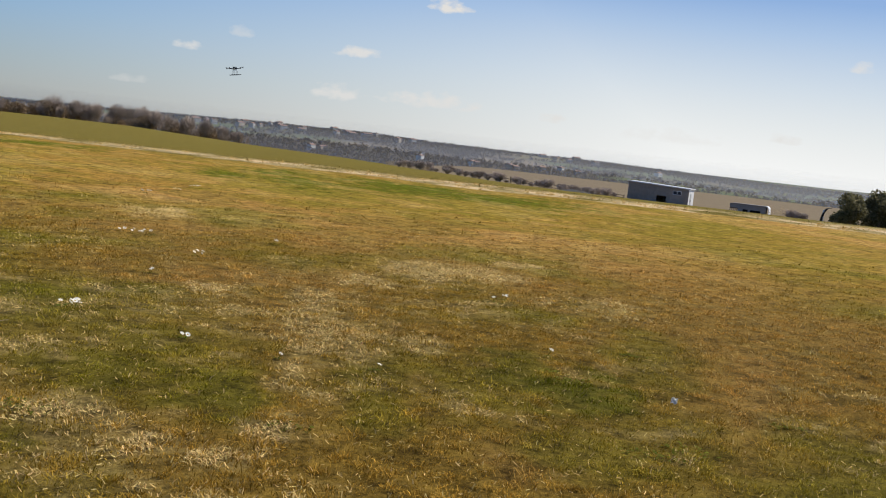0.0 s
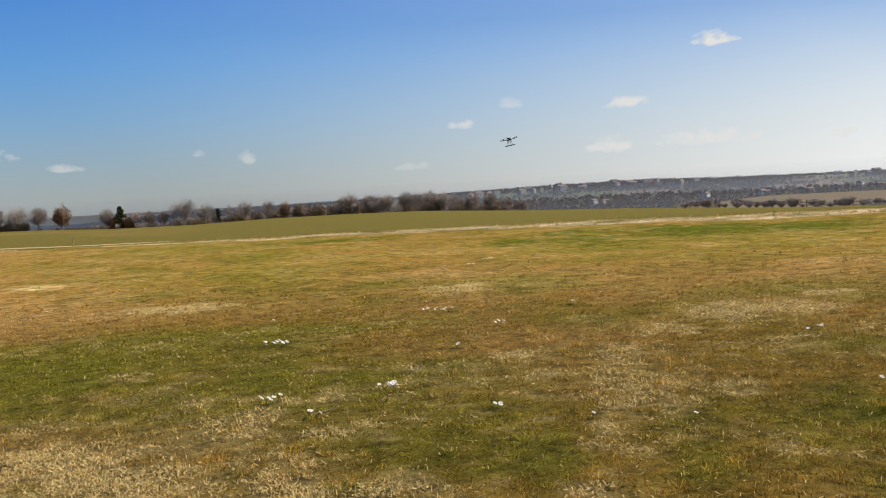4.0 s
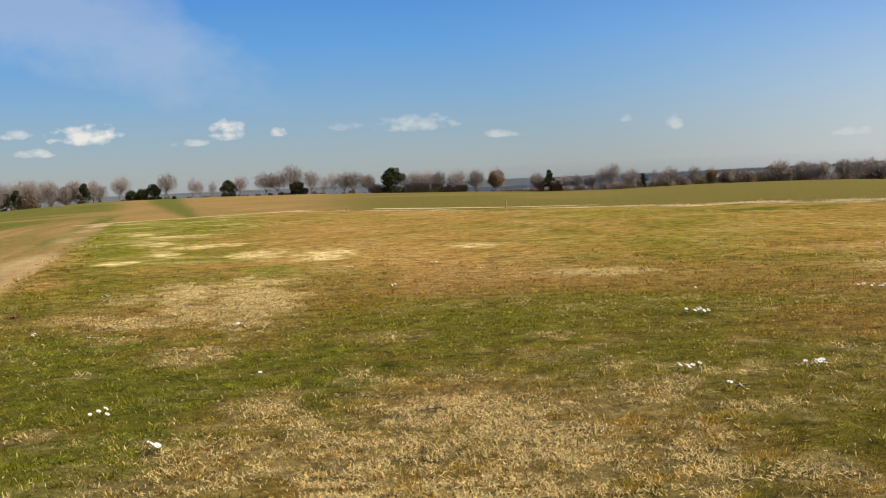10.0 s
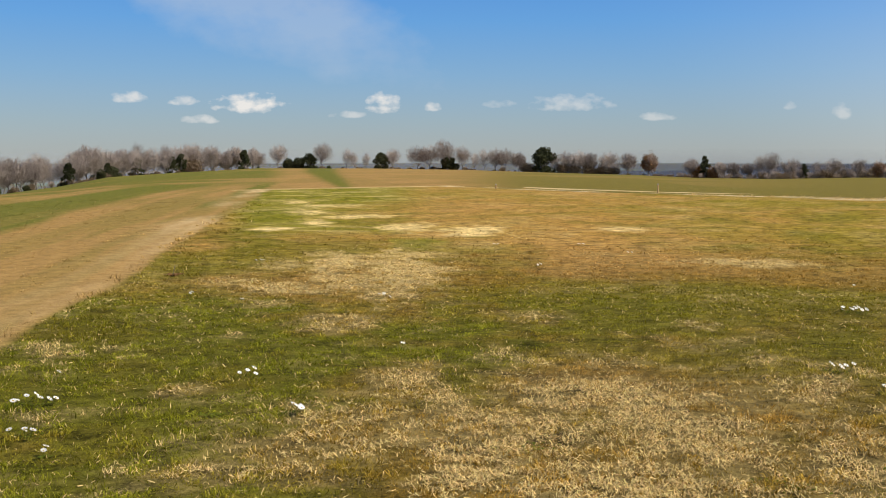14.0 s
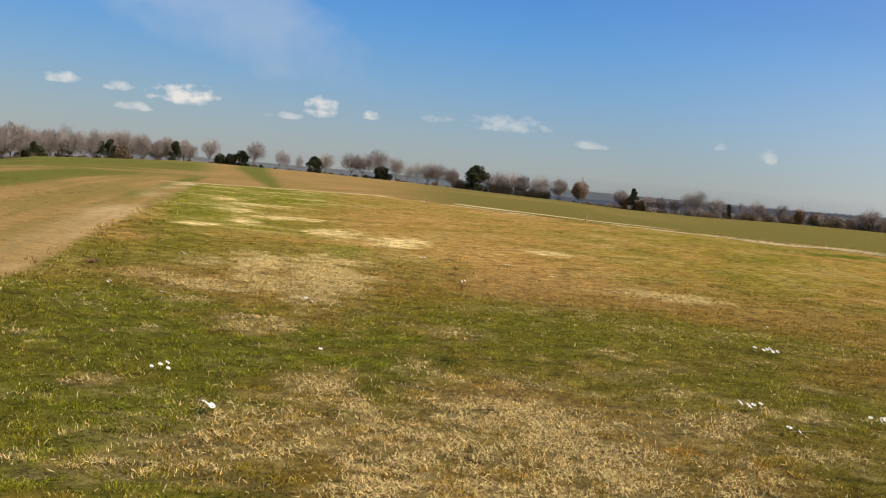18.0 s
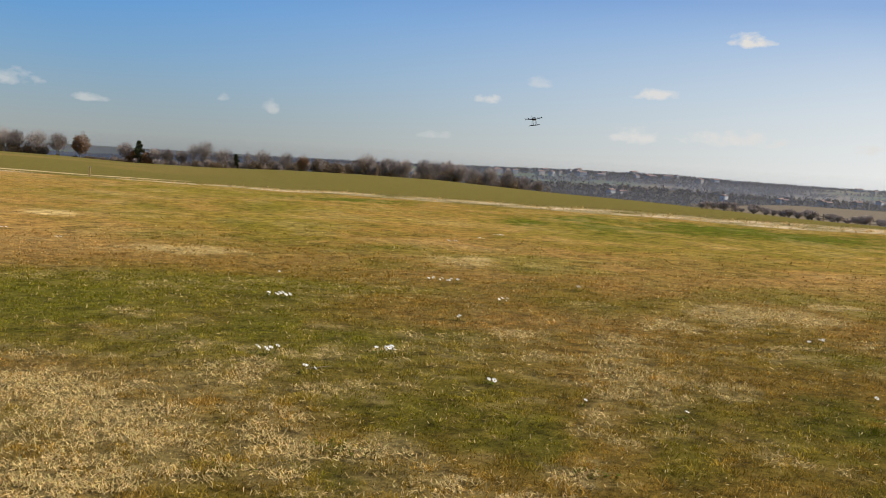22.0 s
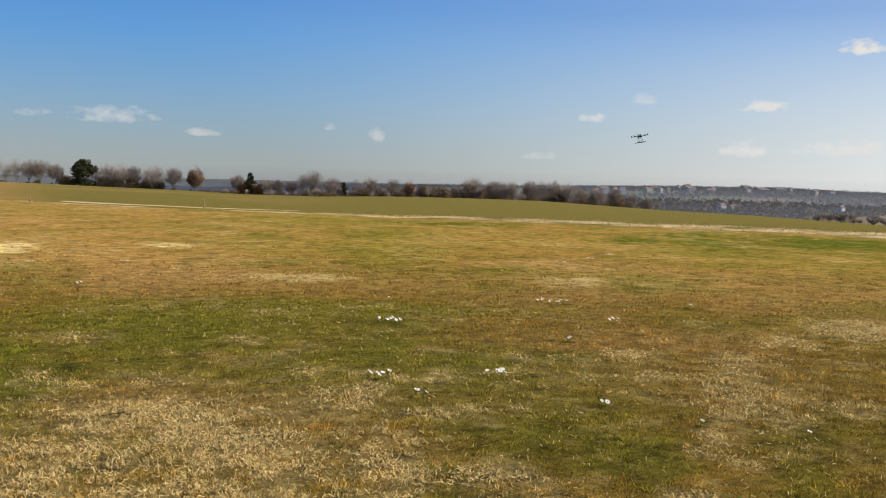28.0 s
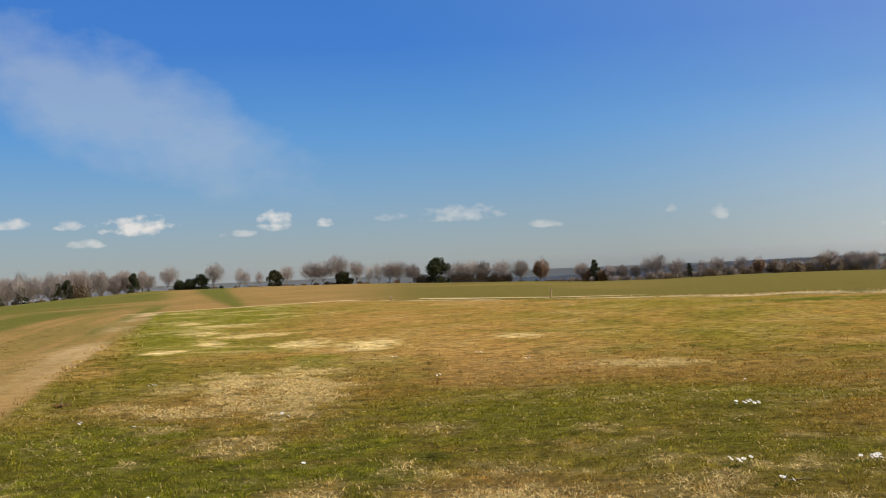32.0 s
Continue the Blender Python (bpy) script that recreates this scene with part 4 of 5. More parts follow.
def build_far_woods():
    g = np.random.default_rng(77)
    n = 34000
    az = np.radians(g.uniform(-2, 64, n))
    r = g.uniform(560, 1750, n)
    x, y = r * np.sin(az), r * np.cos(az)
    _, _, _, wood = land_color(x, y)
    hedge = fbm(r / 22, np.degrees(az) / 5, 123) > 0.60
    ok = (wood > 0.5) | hedge & (g.random(n) < 0.6)
    x, y, r = x[ok], y[ok], r[ok]
    z = height(x, y)
    tall = g.uniform(2.0, 5.0, len(x)) * g.uniform(0.6, 1.3, len(x)) * np.interp(r, [700, 1300], [1.3, 0.75])
    size = 9
    d = g.normal(0, 1, (len(x), size, 3))
    d = d / np.linalg.norm(d, axis=2)[..., None] * g.uniform(0.5, 1.0, (len(x), size, 1)) ** 0.5
    c = np.c_[x, y, z + tall * 0.5]
    pts = (c[:, None] + d * (tall * 0.5)[:, None, None] * np.array([0.9, 0.9, 1.0])).reshape(-1, 3)
    me = leaf_mesh("far_wood", pts, g, 0.95)
    me.materials.append(FARWOOD)
    return tagged(new("far_wood", me), "grey-brown winter woods on the far slope", "woods", kind="stuff")


build_far_woods()


def build_haze_sheet(r, share, low_, top):
    """An added half-clear pale sheet that imitates haze across the valley, lit by sun and sky."""
    mat = bpy.data.materials.new("haze_sheet")
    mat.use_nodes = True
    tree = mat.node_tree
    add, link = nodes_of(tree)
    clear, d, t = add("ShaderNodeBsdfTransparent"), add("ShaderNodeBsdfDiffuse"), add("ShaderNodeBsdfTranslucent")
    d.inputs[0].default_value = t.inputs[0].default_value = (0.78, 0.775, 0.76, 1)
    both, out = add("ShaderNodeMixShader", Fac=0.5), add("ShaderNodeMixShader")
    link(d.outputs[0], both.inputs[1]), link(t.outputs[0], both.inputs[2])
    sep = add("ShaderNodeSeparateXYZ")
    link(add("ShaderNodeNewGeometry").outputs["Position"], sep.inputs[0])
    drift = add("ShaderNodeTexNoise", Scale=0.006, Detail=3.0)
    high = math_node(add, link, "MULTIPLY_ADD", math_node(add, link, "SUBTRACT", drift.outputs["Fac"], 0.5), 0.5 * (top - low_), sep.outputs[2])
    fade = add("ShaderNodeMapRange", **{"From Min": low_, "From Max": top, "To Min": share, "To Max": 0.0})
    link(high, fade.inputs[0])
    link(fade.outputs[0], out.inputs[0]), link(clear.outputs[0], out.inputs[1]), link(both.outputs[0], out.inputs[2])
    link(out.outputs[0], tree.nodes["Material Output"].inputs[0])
    a = np.radians(np.arange(0, 362, 2.0))
    n = len(a)
    low, high_ = np.c_[r * np.sin(a), r * np.cos(a), np.full(n, -40.0)], np.c_[r * np.sin(a), r * np.cos(a), np.full(n, top + 4.0)]
    k = np.arange(n - 1)[:, None]
    me = fast_mesh("haze", np.r_[low, high_], np.concatenate([k, k + 1, k + 1 + n, k + n], 1))
    me.materials.append(mat)
    tagged(new("haze", me), "half-clear pale sheet added to stand in for haze over the far valley", "haze", kind="structure")


# two added rings of pale sheet wash out the land behind, as haze would
build_haze_sheet(520.0, 0.18, -9.0, 0.5)
build_haze_sheet(1150.0, 0.30, -8.0, 12.0)
PLASTER = material("pale_plaster", (0.72, 0.70, 0.65), 0.9, 0.2, grain=0.8)
TOWN = material("town_plaster", (0.46, 0.45, 0.43), 0.9, 0.1, grain=0.8)
OCHRE = material("ochre_plaster", (0.38, 0.33, 0.27), 0.9, 0.2, grain=0.8)
TILES = material("roof_tiles", (0.30, 0.19, 0.14), 0.9, 0.2, grain=1.6)
PANE = material("dark_panes", (0.03, 0.035, 0.045), 0.25, 0.5)


def house(az, el, long_, deep, tall, mat, turn, label):
    """A far house: walls, pitched roof, windows and a chimney."""
    p, r = far_place(az, el)
    base = new("house")
    bm = box(bmesh.new(), (-long_ / 2, -deep / 2, -2), (long_ / 2, deep / 2, tall))
    part("wall", bm, mat, base)
    bm = bmesh.new()
    o, rise = 0.4, deep * 0.24
    ps = [(sx * (long_ / 2 + o), sy * (deep / 2 + o), tall + 0.02) for sx in (-1, 1) for sy in (-1, 1)] + [(sx * (long_ / 2 + o), 0, tall + rise) for sx in (-1, 1)]
    v = [bm.verts.new(q) for q in ps]
    for f in ((0, 2, 5, 4), (1, 4, 5, 3), (0, 4, 1), (2, 3, 5), (0, 1, 3, 2)):
        bm.faces.new([v[k] for k in f])
    bmesh.ops.recalc_face_normals(bm, faces=bm.faces)
    roof = part("roof", bm, TILES, base)
    part("chimney", box(bmesh.new(), (long_ * 0.2, -0.4, tall + rise * 0.4), (long_ * 0.2 + 0.8, 0.4, tall + rise + 0.8)), mat, roof)
    n = max(2, int(long_ / 3.2))
    for fl in range(max(1, int(tall / 2.9))):
        for k in range(n):
            cx = -long_ / 2 + long_ * (k + 0.5) / n
            part("window", box(bmesh.new(), (cx - 0.5, -deep / 2 - 0.05, 0.9 + fl * 2.8), (cx + 0.5, -deep / 2 + 0.02, 2.3 + fl * 2.8)), PANE, base)
    base.matrix_basis = Matrix.LocRotScale(p, Euler((0, 0, -radians(az) + turn)), None)
    tagged(base, label, "house", group="houses on the far slope")


for k, (az, el, size) in enumerate([(30.3, -1.25, 9), (30.75, -1.25, 8), (30.95, -1.22, 6), (36.1, -1.2, 9), (38.9, -1.16, 9), (39.15, -1.18, 7), (40.9, -1.17, 10), (41.2, -1.15, 8), (42.6, -1.05, 9), (43.6, -1.0, 9), (44.5, -1.05, 7)]):
    house(az, el, size * 0.85, size * 0.6, 4.4 if k % 3 else 5.2, PLASTER if k in (0, 3, 4, 9) else OCHRE, 0.95 + 0.35 * math.sin(k * 2.3), "pale two-storey farmhouse with a tiled roof among far trees")
g_ = random.Random(31)
for k in range(34):
    az = g_.choice([g_.uniform(22.5, 26), g_.uniform(26, 36), g_.uniform(26, 34), g_.uniform(36, 46)])
    el = float(np.interp(az, RIDGE[:, 0], RIDGE[:, 1])) - g_.uniform(0.0, 0.26)
    size = g_.uniform(5, 10)
    house(az, el, size * 1.3, size * 0.7, g_.uniform(3, 5.5), TOWN if g_.random() < 0.55 else OCHRE, g_.uniform(0.6, 1.3), "far house of a hillside town, pale walls and tiled roof")
house(48.7, -0.62, 10, 6, 4, PLASTER, 1.1, "white farm building on a far hill")

# ---- the grey shed ----
SHEET = material("grey_sheet_metal", (0.33, 0.28, 0.22), 0.7, 0.15, 0.0, grain=2.0, bump=0.1)
WHITE = material("white_sheet", (0.78, 0.78, 0.76), 0.5, 0.4, grain=2.5, dark=0.8)
ROOFING = material("pale_roof_edge", (0.66, 0.66, 0.64), 0.5, 0.4, grain=3.0, dark=0.7)
# near black: the shade indoors as a colour, and small black parts
SHADE = material("black_shade", (0.02, 0.02, 0.02), 0.9, 0.1)
PLANK = material("weathered_planks", (0.16, 0.125, 0.09), 0.9, 0.2, grain=6.0, bump=0.3)
GREYPLANK = material("grey_boards", (0.31, 0.285, 0.25), 0.85, 0.2, grain=5.0, bump=0.3)


def facing(az, r, turn):
    """A pose on the ground whose y axis looks away from the eye, turned by so many degrees."""
    p = at(az, r)
    return Matrix.LocRotScale(p, Euler((0, 0, radians(turn - az))), None)


def build_shed():
    base = new("shed")
    L, D, h0, h1 = 8.5, 4.2, 2.75, 2.5
    bm = bmesh.new()
    xs = (0.0, 4.1, 5.45, 6.3, 7.5, L)  # the front, with a doorway and a window let into it

    def top(x):
        return h0 + (h1 - h0) * x / L

    def wall(x0, x1, za, zb):
        t = 0.08
        pts = [(x0, 0, za), (x1, 0, za), (x1, 0, zb if zb else top(x1)), (x0, 0, zb if zb else top(x0))]
        lo = [bm.verts.new(q) for q in pts]
        hi = [bm.verts.new((q[0], t, q[2])) for q in pts]
        bm.faces.new(lo)
        bm.faces.new(hi[::-1])
        for k in range(4):
            bm.faces.new((lo[k], hi[k], hi[(k + 1) % 4], lo[(k + 1) % 4]))
    wall(0, xs[1], -0.4, 0)
    wall(xs[1], xs[2], 1.25, 0)
    wall(xs[2], xs[3], -0.4, 0)
    wall(xs[3], xs[4], -0.4, 1.6)
    wall(xs[3], xs[4], 2.15, 0)
    wall(xs[4], L, -0.4, 0)
    bmesh.ops.recalc_face_normals(bm, faces=bm.faces)
    front = part("front_wall", bm, SHEET, base)
    for k in range(1, 21):  # standing ribs of the sheets
        x = k * L / 21
        if xs[1] - 0.1 < x < xs[2] + 0.1 or xs[3] - 0.1 < x < xs[4] + 0.1:
            continue
        part("rib", box(bmesh.new(), (x - 0.02, -0.03, -0.3), (x + 0.02, -0.002, top(x) - 0.05)), SHEET, front)
    # this end faces the sun: its white puts that brightness into the colour
    part("end_wall", box(bmesh.new(), (L - 0.08, 0.09, -0.4), (L, D, h1 - 0.02)), WHITE, base, "end wall coloured white for the sun on it")
    part("end_wall", box(bmesh.new(), (0, 0.09, -0.4), (0.08, D, h0 - 0.06)), SHEET, base)
    part("back_wall", box(bmesh.new(), (0.09, D - 0.08, -0.4), (L - 0.09, D, h1 - 0.05)), SHEET, base)
    part("end_door", box(bmesh.new(), (L + 0.003, 1.2, -0.1), (L + 0.05, 2.2, 1.95)), ROOFING, base)
    part("door_handle", box(bmesh.new(), (L + 0.051, 1.3, 0.85), (L + 0.09, 1.42, 1.1)), SHADE, base)
    bm = bmesh.new()
    o = 0.18
    lo = [(-o, -o, h0 + o * 0.05), (L + o, -o, h1 - o * 0.05), (L + o, D + o, h1 - o * 0.05), (-o, D + o, h0 + o * 0.05)]
    a = [bm.verts.new(q) for q in lo]
    b = [bm.verts.new((q[0], q[1], q[2] + 0.14)) for q in lo]
    bm.faces.new(a[::-1])
    bm.faces.new(b)
    for k in range(4):
        bm.faces.new((a[k], a[(k + 1) % 4], b[(k + 1) % 4], b[k]))
    part("roof", bm, ROOFING, base, "pale sheet roof with a bright edge")
    win = part("window", box(bmesh.new(), (xs[3] + 0.05, 0.03, 1.63), (xs[4] - 0.05, 0.05, 2.12)), PANE, base)
    for z0, z1 in ((1.6, 1.66), (2.09, 2.15)):
        part("window_frame", box(bmesh.new(), (xs[3], -0.03, z0), (xs[4], 0.06, z1)), ROOFING, win)
    for x0 in (xs[3], (xs[3] + xs[4]) / 2 - 0.03, xs[4] - 0.06):
        part("window_frame", box(bmesh.new(), (x0, -0.028, 1.662), (x0 + 0.06, 0.058, 2.088)), ROOFING, win)
    # floor coloured near black for the shade inside the doorway
    part("floor", box(bmesh.new(), (0.1, 0.1, -0.45), (L - 0.1, D - 0.1, -0.38)), SHADE, base)
    m = facing(47.25, 153, -13)
    m.translation.z -= 0.05
    base.matrix_basis = m
    tagged(base, "grey sheet-metal shed with a dark doorway and white end", "shed")


build_shed()


def build_cabin():
    """A long low cabin on struts with dark openings and a white rounded end."""
    base = new("field_cabin")
    L, D, H = 5.2, 2.2, 1.45
    bm = bmesh.new()
    for lo, hi in (((1.0, 0, 0.0), (1.7, 0.06, H)), ((1.7, 0, 0.0), (2.5, 0.06, 0.35)), ((1.7, 0, 0.85), (2.5, 0.06, H)), ((2.5, 0, 0), (2.8, 0.06, H)), ((2.8, 0, 0), (4.4, 0.06, 0.2)),
                   ((2.8, 0, 0.85), (4.4, 0.06, H)), ((4.4, 0, 0), (L, 0.06, H)), ((1.0, D, 0), (L, D + 0.06, H)), ((0.94, 0.062, 0), (0.998, D, H))):
        box(bm, lo, hi)
    part("side_wall", bm, GREYPLANK, base)
    part("roof", box(bmesh.new(), (0.1, -0.15, H + 0.002), (L, D + 0.15, H + 0.08), 0.02), GREYPLANK, base)
    # added black panel that puts shade behind the openings
    part("interior", box(bmesh.new(), (1.1, 0.5, 0.05), (L - 0.1, 0.56, H - 0.05)), SHADE, base)
    part("platform", box(bmesh.new(), (-0.3, 0.0, 0.85), (0.93, D, 0.95)), PLANK, base)
    part("platform_wall", box(bmesh.new(), (-0.3, -0.05, 0.952), (0.93, -0.002, H)), GREYPLANK, base)
    for x in (-0.2, 0.35, 0.85):
        for y in (0.1, D - 0.1):
            part("strut", rod(bmesh.new(), (x - 0.35, y, -0.3), (x, y, 0.85), 0.06), PLANK, base)
    bm = bmesh.new()
    n = 10
    rows_ = []
    for k in range(n + 1):  # a white sheet bent over the end
        a = math.pi / 2 * k / n
        rows_.append((L + 0.5 * math.sin(a), H + 0.1 - 0.55 * (1 - math.cos(a))) if k < n else (L + 0.5, H - 0.45))
    rows_.append((L + 0.55, -0.1))
    for y0, y1 in ((-0.2, D + 0.2),):
        vs = [(bm.verts.new((x, y0, z)), bm.verts.new((x, y1, z)), bm.verts.new((x - 0.06, y0, z - 0.05)), bm.verts.new((x - 0.06, y1, z - 0.05))) for x, z in rows_]
        for p, q in zip(vs, vs[1:]):
            bm.faces.new((p[0], q[0], q[1], p[1])), bm.faces.new((p[2], p[3], q[3], q[2]))
            bm.faces.new((p[0], p[2], q[2], q[0])), bm.faces.new((p[1], q[1], q[3], p[3]))
    part("end_cover", bm, WHITE, base, "white curved sheet")
    m = facing(52.62, 150, -8) @ Matrix.Diagonal((0.86, 0.86, 1.08, 1))
    m.translation.z -= 0.15
    base.matrix_basis = m
    tagged(base, "low grey boarded cabin with dark openings and white curved end", "cabin")


build_cabin()


def build_hoop():
    base = new("curved_panel")
    bm = bmesh.new()
    ring = []
    for k in range(13):
        a = 1.9 * k / 12
        x, z = 0.5 * (1 - math.cos(a)), 1.5 * math.sin(min(a, math.pi / 2)) + (0.1 * (a - math.pi / 2) if a > math.pi / 2 else 0)
        ring.append([bm.verts.new((x + dx, y, z - 0.15)) for dx in (0, 0.09) for y in (0, 0.9)])
    for p, q in zip(ring, ring[1:]):
        bm.faces.new((p[0], p[1], q[1], q[0])), bm.faces.new((p[2], q[2], q[3], p[3])), bm.faces.new((p[0], q[0], q[2], p[2])), bm.faces.new((p[1], p[3], q[3], q[1]))
    part("sheet", bm, SHADE, base, smooth_=True)
    part("rib", rod(bmesh.new(), (0.2, 0.45, -0.2), (0.2, 0.45, 1.2), 0.06), WHITE, base, "white inner post")
    base.matrix_basis = facing(57.0, 118, 5) @ Matrix.Diagonal((1.35, 1.35, 1.35, 1))
    tagged(base, "dark curved panel with a white post at the field's edge", "panel")


build_hoop()

# ---- fence, scrub and the big evergreen on the right hand ----
OLIVELEAF = leaf_material("olive_evergreen", [(0.0, (0.10, 0.095, 0.045)), (0.6, (0.18, 0.165, 0.08)), (1.0, (0.30, 0.26, 0.15))], through=0.4)


def build_fence():
    base = new("rail_fence")
    g = random.Random(9)
    pts = [at(40.5 + 0.55 * k, 118 + 2 * k) for k in range(13)]
    for k, p in enumerate(pts):
        part("post", rod(bmesh.new(), (p.x, p.y, p.z - 0.3), (p.x + g.uniform(-0.08, 0.08), p.y, p.z + 0.75 + g.uniform(-0.15, 0.1)), 0.07, 0.06), PLANK, base)
    for k, (p, q) in enumerate(zip(pts, pts[1:])):
        for z in (0.3, 0.6):
            if (k, z) in ((3, 0.6), (7, 0.6), (8, 0.3)):
                continue
            part("rail", rod(bmesh.new(), (p.x, p.y, p.z + z + g.uniform(-0.05, 0.05)), (q.x, q.y, q.z + z + g.uniform(-0.08, 0.05)), 0.045), PLANK, base)
    tagged(base, "low weathered wooden rail fence with gaps", "fence")


build_fence()
PALE = material("pale_timber", (0.62, 0.56, 0.46), 0.8, 0.3, grain=4.0)
for k in range(4):
    p = at(44.2 + 0.35 * k, 112 + 1.5 * k)
    bm = box(bmesh.new(), (-0.9, -0.15, -0.05), (0.9, 0.15, 0.14), 0.02)
    ob = part("timber_beam", bm, PALE)
    ob.matrix_basis = Matrix.LocRotScale((p.x, p.y, p.z + 0.12), Euler((0, 0.06 * k - 0.1, radians(-30 - 22 * k))), None)
    tagged(ob, "pale sawn timber lying in the dry grass", "timber", group="timber by the fence")
DRYBUSH = leaf_material("dry_scrub", [(0.0, (0.3, 0.22, 0.13)), (0.6, (0.42, 0.32, 0.19)), (1.0, (0.56, 0.44, 0.27))], through=0.5)
SCRUB = {"scrub": (tree_thing("scrub_tree", "thin leafless scrub in dry grass", 2.0, 1.7, 41, 0.12, depth=3, twig=0.009, sprays=220), 2.0),
         "thorn": (bush_thing("thorn_bush", "low brown thorn bush on the dry edge", 1.5, 6.5, 42, DRYBUSH, 1500, 0.06), 1.5)}
g_ = random.Random(12)
copies(SCRUB, [(35.0 + 0.19 * k + g_.uniform(-0.2, 0.2), 112 + g_.uniform(-6, 14), g_.uniform(0.4, 1.2) if k % 4 else g_.uniform(0.18, 0.32), "scrub" if k % 4 else "thorn") for k in range(62)]
       + [(az, 118, 0.42, "thorn") for az in (34.7, 35.2, 35.6, 36.3, 36.7)] + [(55.6, 128, 1.4, "scrub"), (56.1, 126, 1.2, "scrub"), (55.2, 130, 1.1, "thorn")], 13)
for k, (az, r, tall, wide) in enumerate([(58.3, 82, 2.7, 2.8), (59.7, 85, 3.0, 3.4), (62.0, 84, 3.0, 4.0), (64.6, 86, 2.9, 4.4)]):
    ob = bush_thing("evergreen_bush", "broad olive-green evergreen bush at the field's edge", tall, wide, 50 + k, OLIVELEAF, 9000, 0.095, group="evergreens on the right")
    stand(ob, az, r)

# ---- a marker stake on the far edge ----
STAKE = material("orange_wood", (0.62, 0.38, 0.18), 0.8, 0.2, grain=12.0)
for az, r, tall, label in ((3.12, 52.5, 0.46, "short orange-brown wooden marker stake in dry grass"), (-5.4, 60.5, 0.27, "low dark wooden peg in dry grass")):
    base = new("marker_stake")
    part("post", rod(bmesh.new(), (0, 0, -0.2), (0.02, 0, tall), 0.034, 0.03, 8), STAKE, base)
    part("cap", box(bmesh.new(), (-0.03, -0.04, tall), (0.06, 0.04, tall + 0.05), 0.01), PALE, base)
    stand(base, az, r)
    tagged(base, label, "stake")

# ---- daisies ----
PETAL = leaf_material("daisy_petals", [(0.0, (0.86, 0.83, 0.76)), (1.0, (0.93, 0.91, 0.85))], through=0.4)
YOLK = material("daisy_centre", (0.75, 0.5, 0.04), 0.7, 0.2, grain=200.0)
STALK = material("daisy_leaf", (0.105, 0.125, 0.010), 0.85, 0.05, grain=60.0)


def daisy_meshes():
    bm = bmesh.new()
    n = 16
    for k in range(n):  # rays of petals, a little cupped
        a, w = 2 * math.pi * k / n, 0.0042
        c, s = math.cos(a), math.sin(a)
        lift = 0.0025 * (k % 2)
        pts = [(0.003, -w * 0.4, 0), (0.010, -w, 0.0012), (0.0160, -w * 0.5, 0.0035), (0.0160, w * 0.5, 0.0035), (0.010, w, 0.0012), (0.003, w * 0.4, 0)]
        bm.faces.new([bm.verts.new((x * c - y * s, x * s + y * c, z + lift + 0.05)) for x, y, z in pts])
    head = bpy.data.meshes.new("petals")
    bm.to_mesh(head)
    bm.free()
    head.materials.append(PETAL)
    bm = bmesh.new()
    bmesh.ops.create_uvsphere(bm, u_segments=8, v_segments=5, radius=0.0048, matrix=Matrix.Translation((0, 0, 0.0525)) @ Matrix.Diagonal((1, 1, 0.6, 1)))
    eye_ = bpy.data.meshes.new("centre")
    bm.to_mesh(eye_)
    bm.free()
    eye_.materials.append(YOLK)
    bm = rod(bmesh.new(), (0, 0, 0), (0, 0, 0.05), 0.0012, sides=5)
    stalk = bpy.data.meshes.new("stalk")
    bm.to_mesh(stalk)
    bm.free()
    stalk.materials.append(STALK)
    return head, eye_, stalk


HEAD, CENTRE, STEM = daisy_meshes()


def rosette(g, n, size, wide):
    """Low spoon-shaped leaves round a point."""
    bm = bmesh.new()
    for k in range(n):
        a, l = g.uniform(0, 6.283), size * g.uniform(0.6, 1.2)
        ox, oy = g.gauss(0, wide), g.gauss(0, wide * 0.6)
        c, s, w = math.cos(a), math.sin(a), l * 0.28
        pts = [(0, 0, 0.003), (l * 0.45, -w * 0.6, l * 0.35), (l * 0.85, -w, l * 0.42), (l, 0, l * 0.36), (l * 0.85, w, l * 0.42), (l * 0.45, w * 0.6, l * 0.35)]
        bm.faces.new([bm.verts.new((ox + x * c - y * s, oy + x * s + y * c, z)) for x, y, z in pts])
    return bm


def daisies(az, el, n, wide, deep, seed):
    """A clump of daisies: flowers of petals, centre and stalk over a rosette of leaves."""
    g = random.Random(seed)
    p = down(az, el)
    base = new("daisy_clump")
    for k in range(n):
        f = new("flower", STEM)
        f.parent = base
        u = (k + 0.5) / n - 0.5 if n > 1 else 0
        s = g.uniform(1.0, 1.4)
        f.matrix_basis = Matrix.LocRotScale((u * wide + g.gauss(0, wide * 0.08), g.uniform(-deep, deep) * 1.4, g.uniform(-0.008, 0.006)), Euler((g.uniform(0.0, 0.35), g.gauss(0.35, 0.2), g.uniform(-0.6, 0.6))), (s, s, s))
        for nm, me in (("petals", HEAD), ("centre", CENTRE)):
            o = new(nm, me)
            o.parent = f
    part("leaves", rosette(g, 6 + 5 * n, 0.028, wide * 0.32 + 0.02), STALK, base)
    base.matrix_basis = Matrix.LocRotScale(p, Euler((0, 0, -radians(az))), None)
    many = "several white daisies with dark leaves" if n > 3 else "a few white daisies" if n > 1 else "single white daisy"
    tagged(base, many + " in short grass", "flowers", group="daisies in the grass")


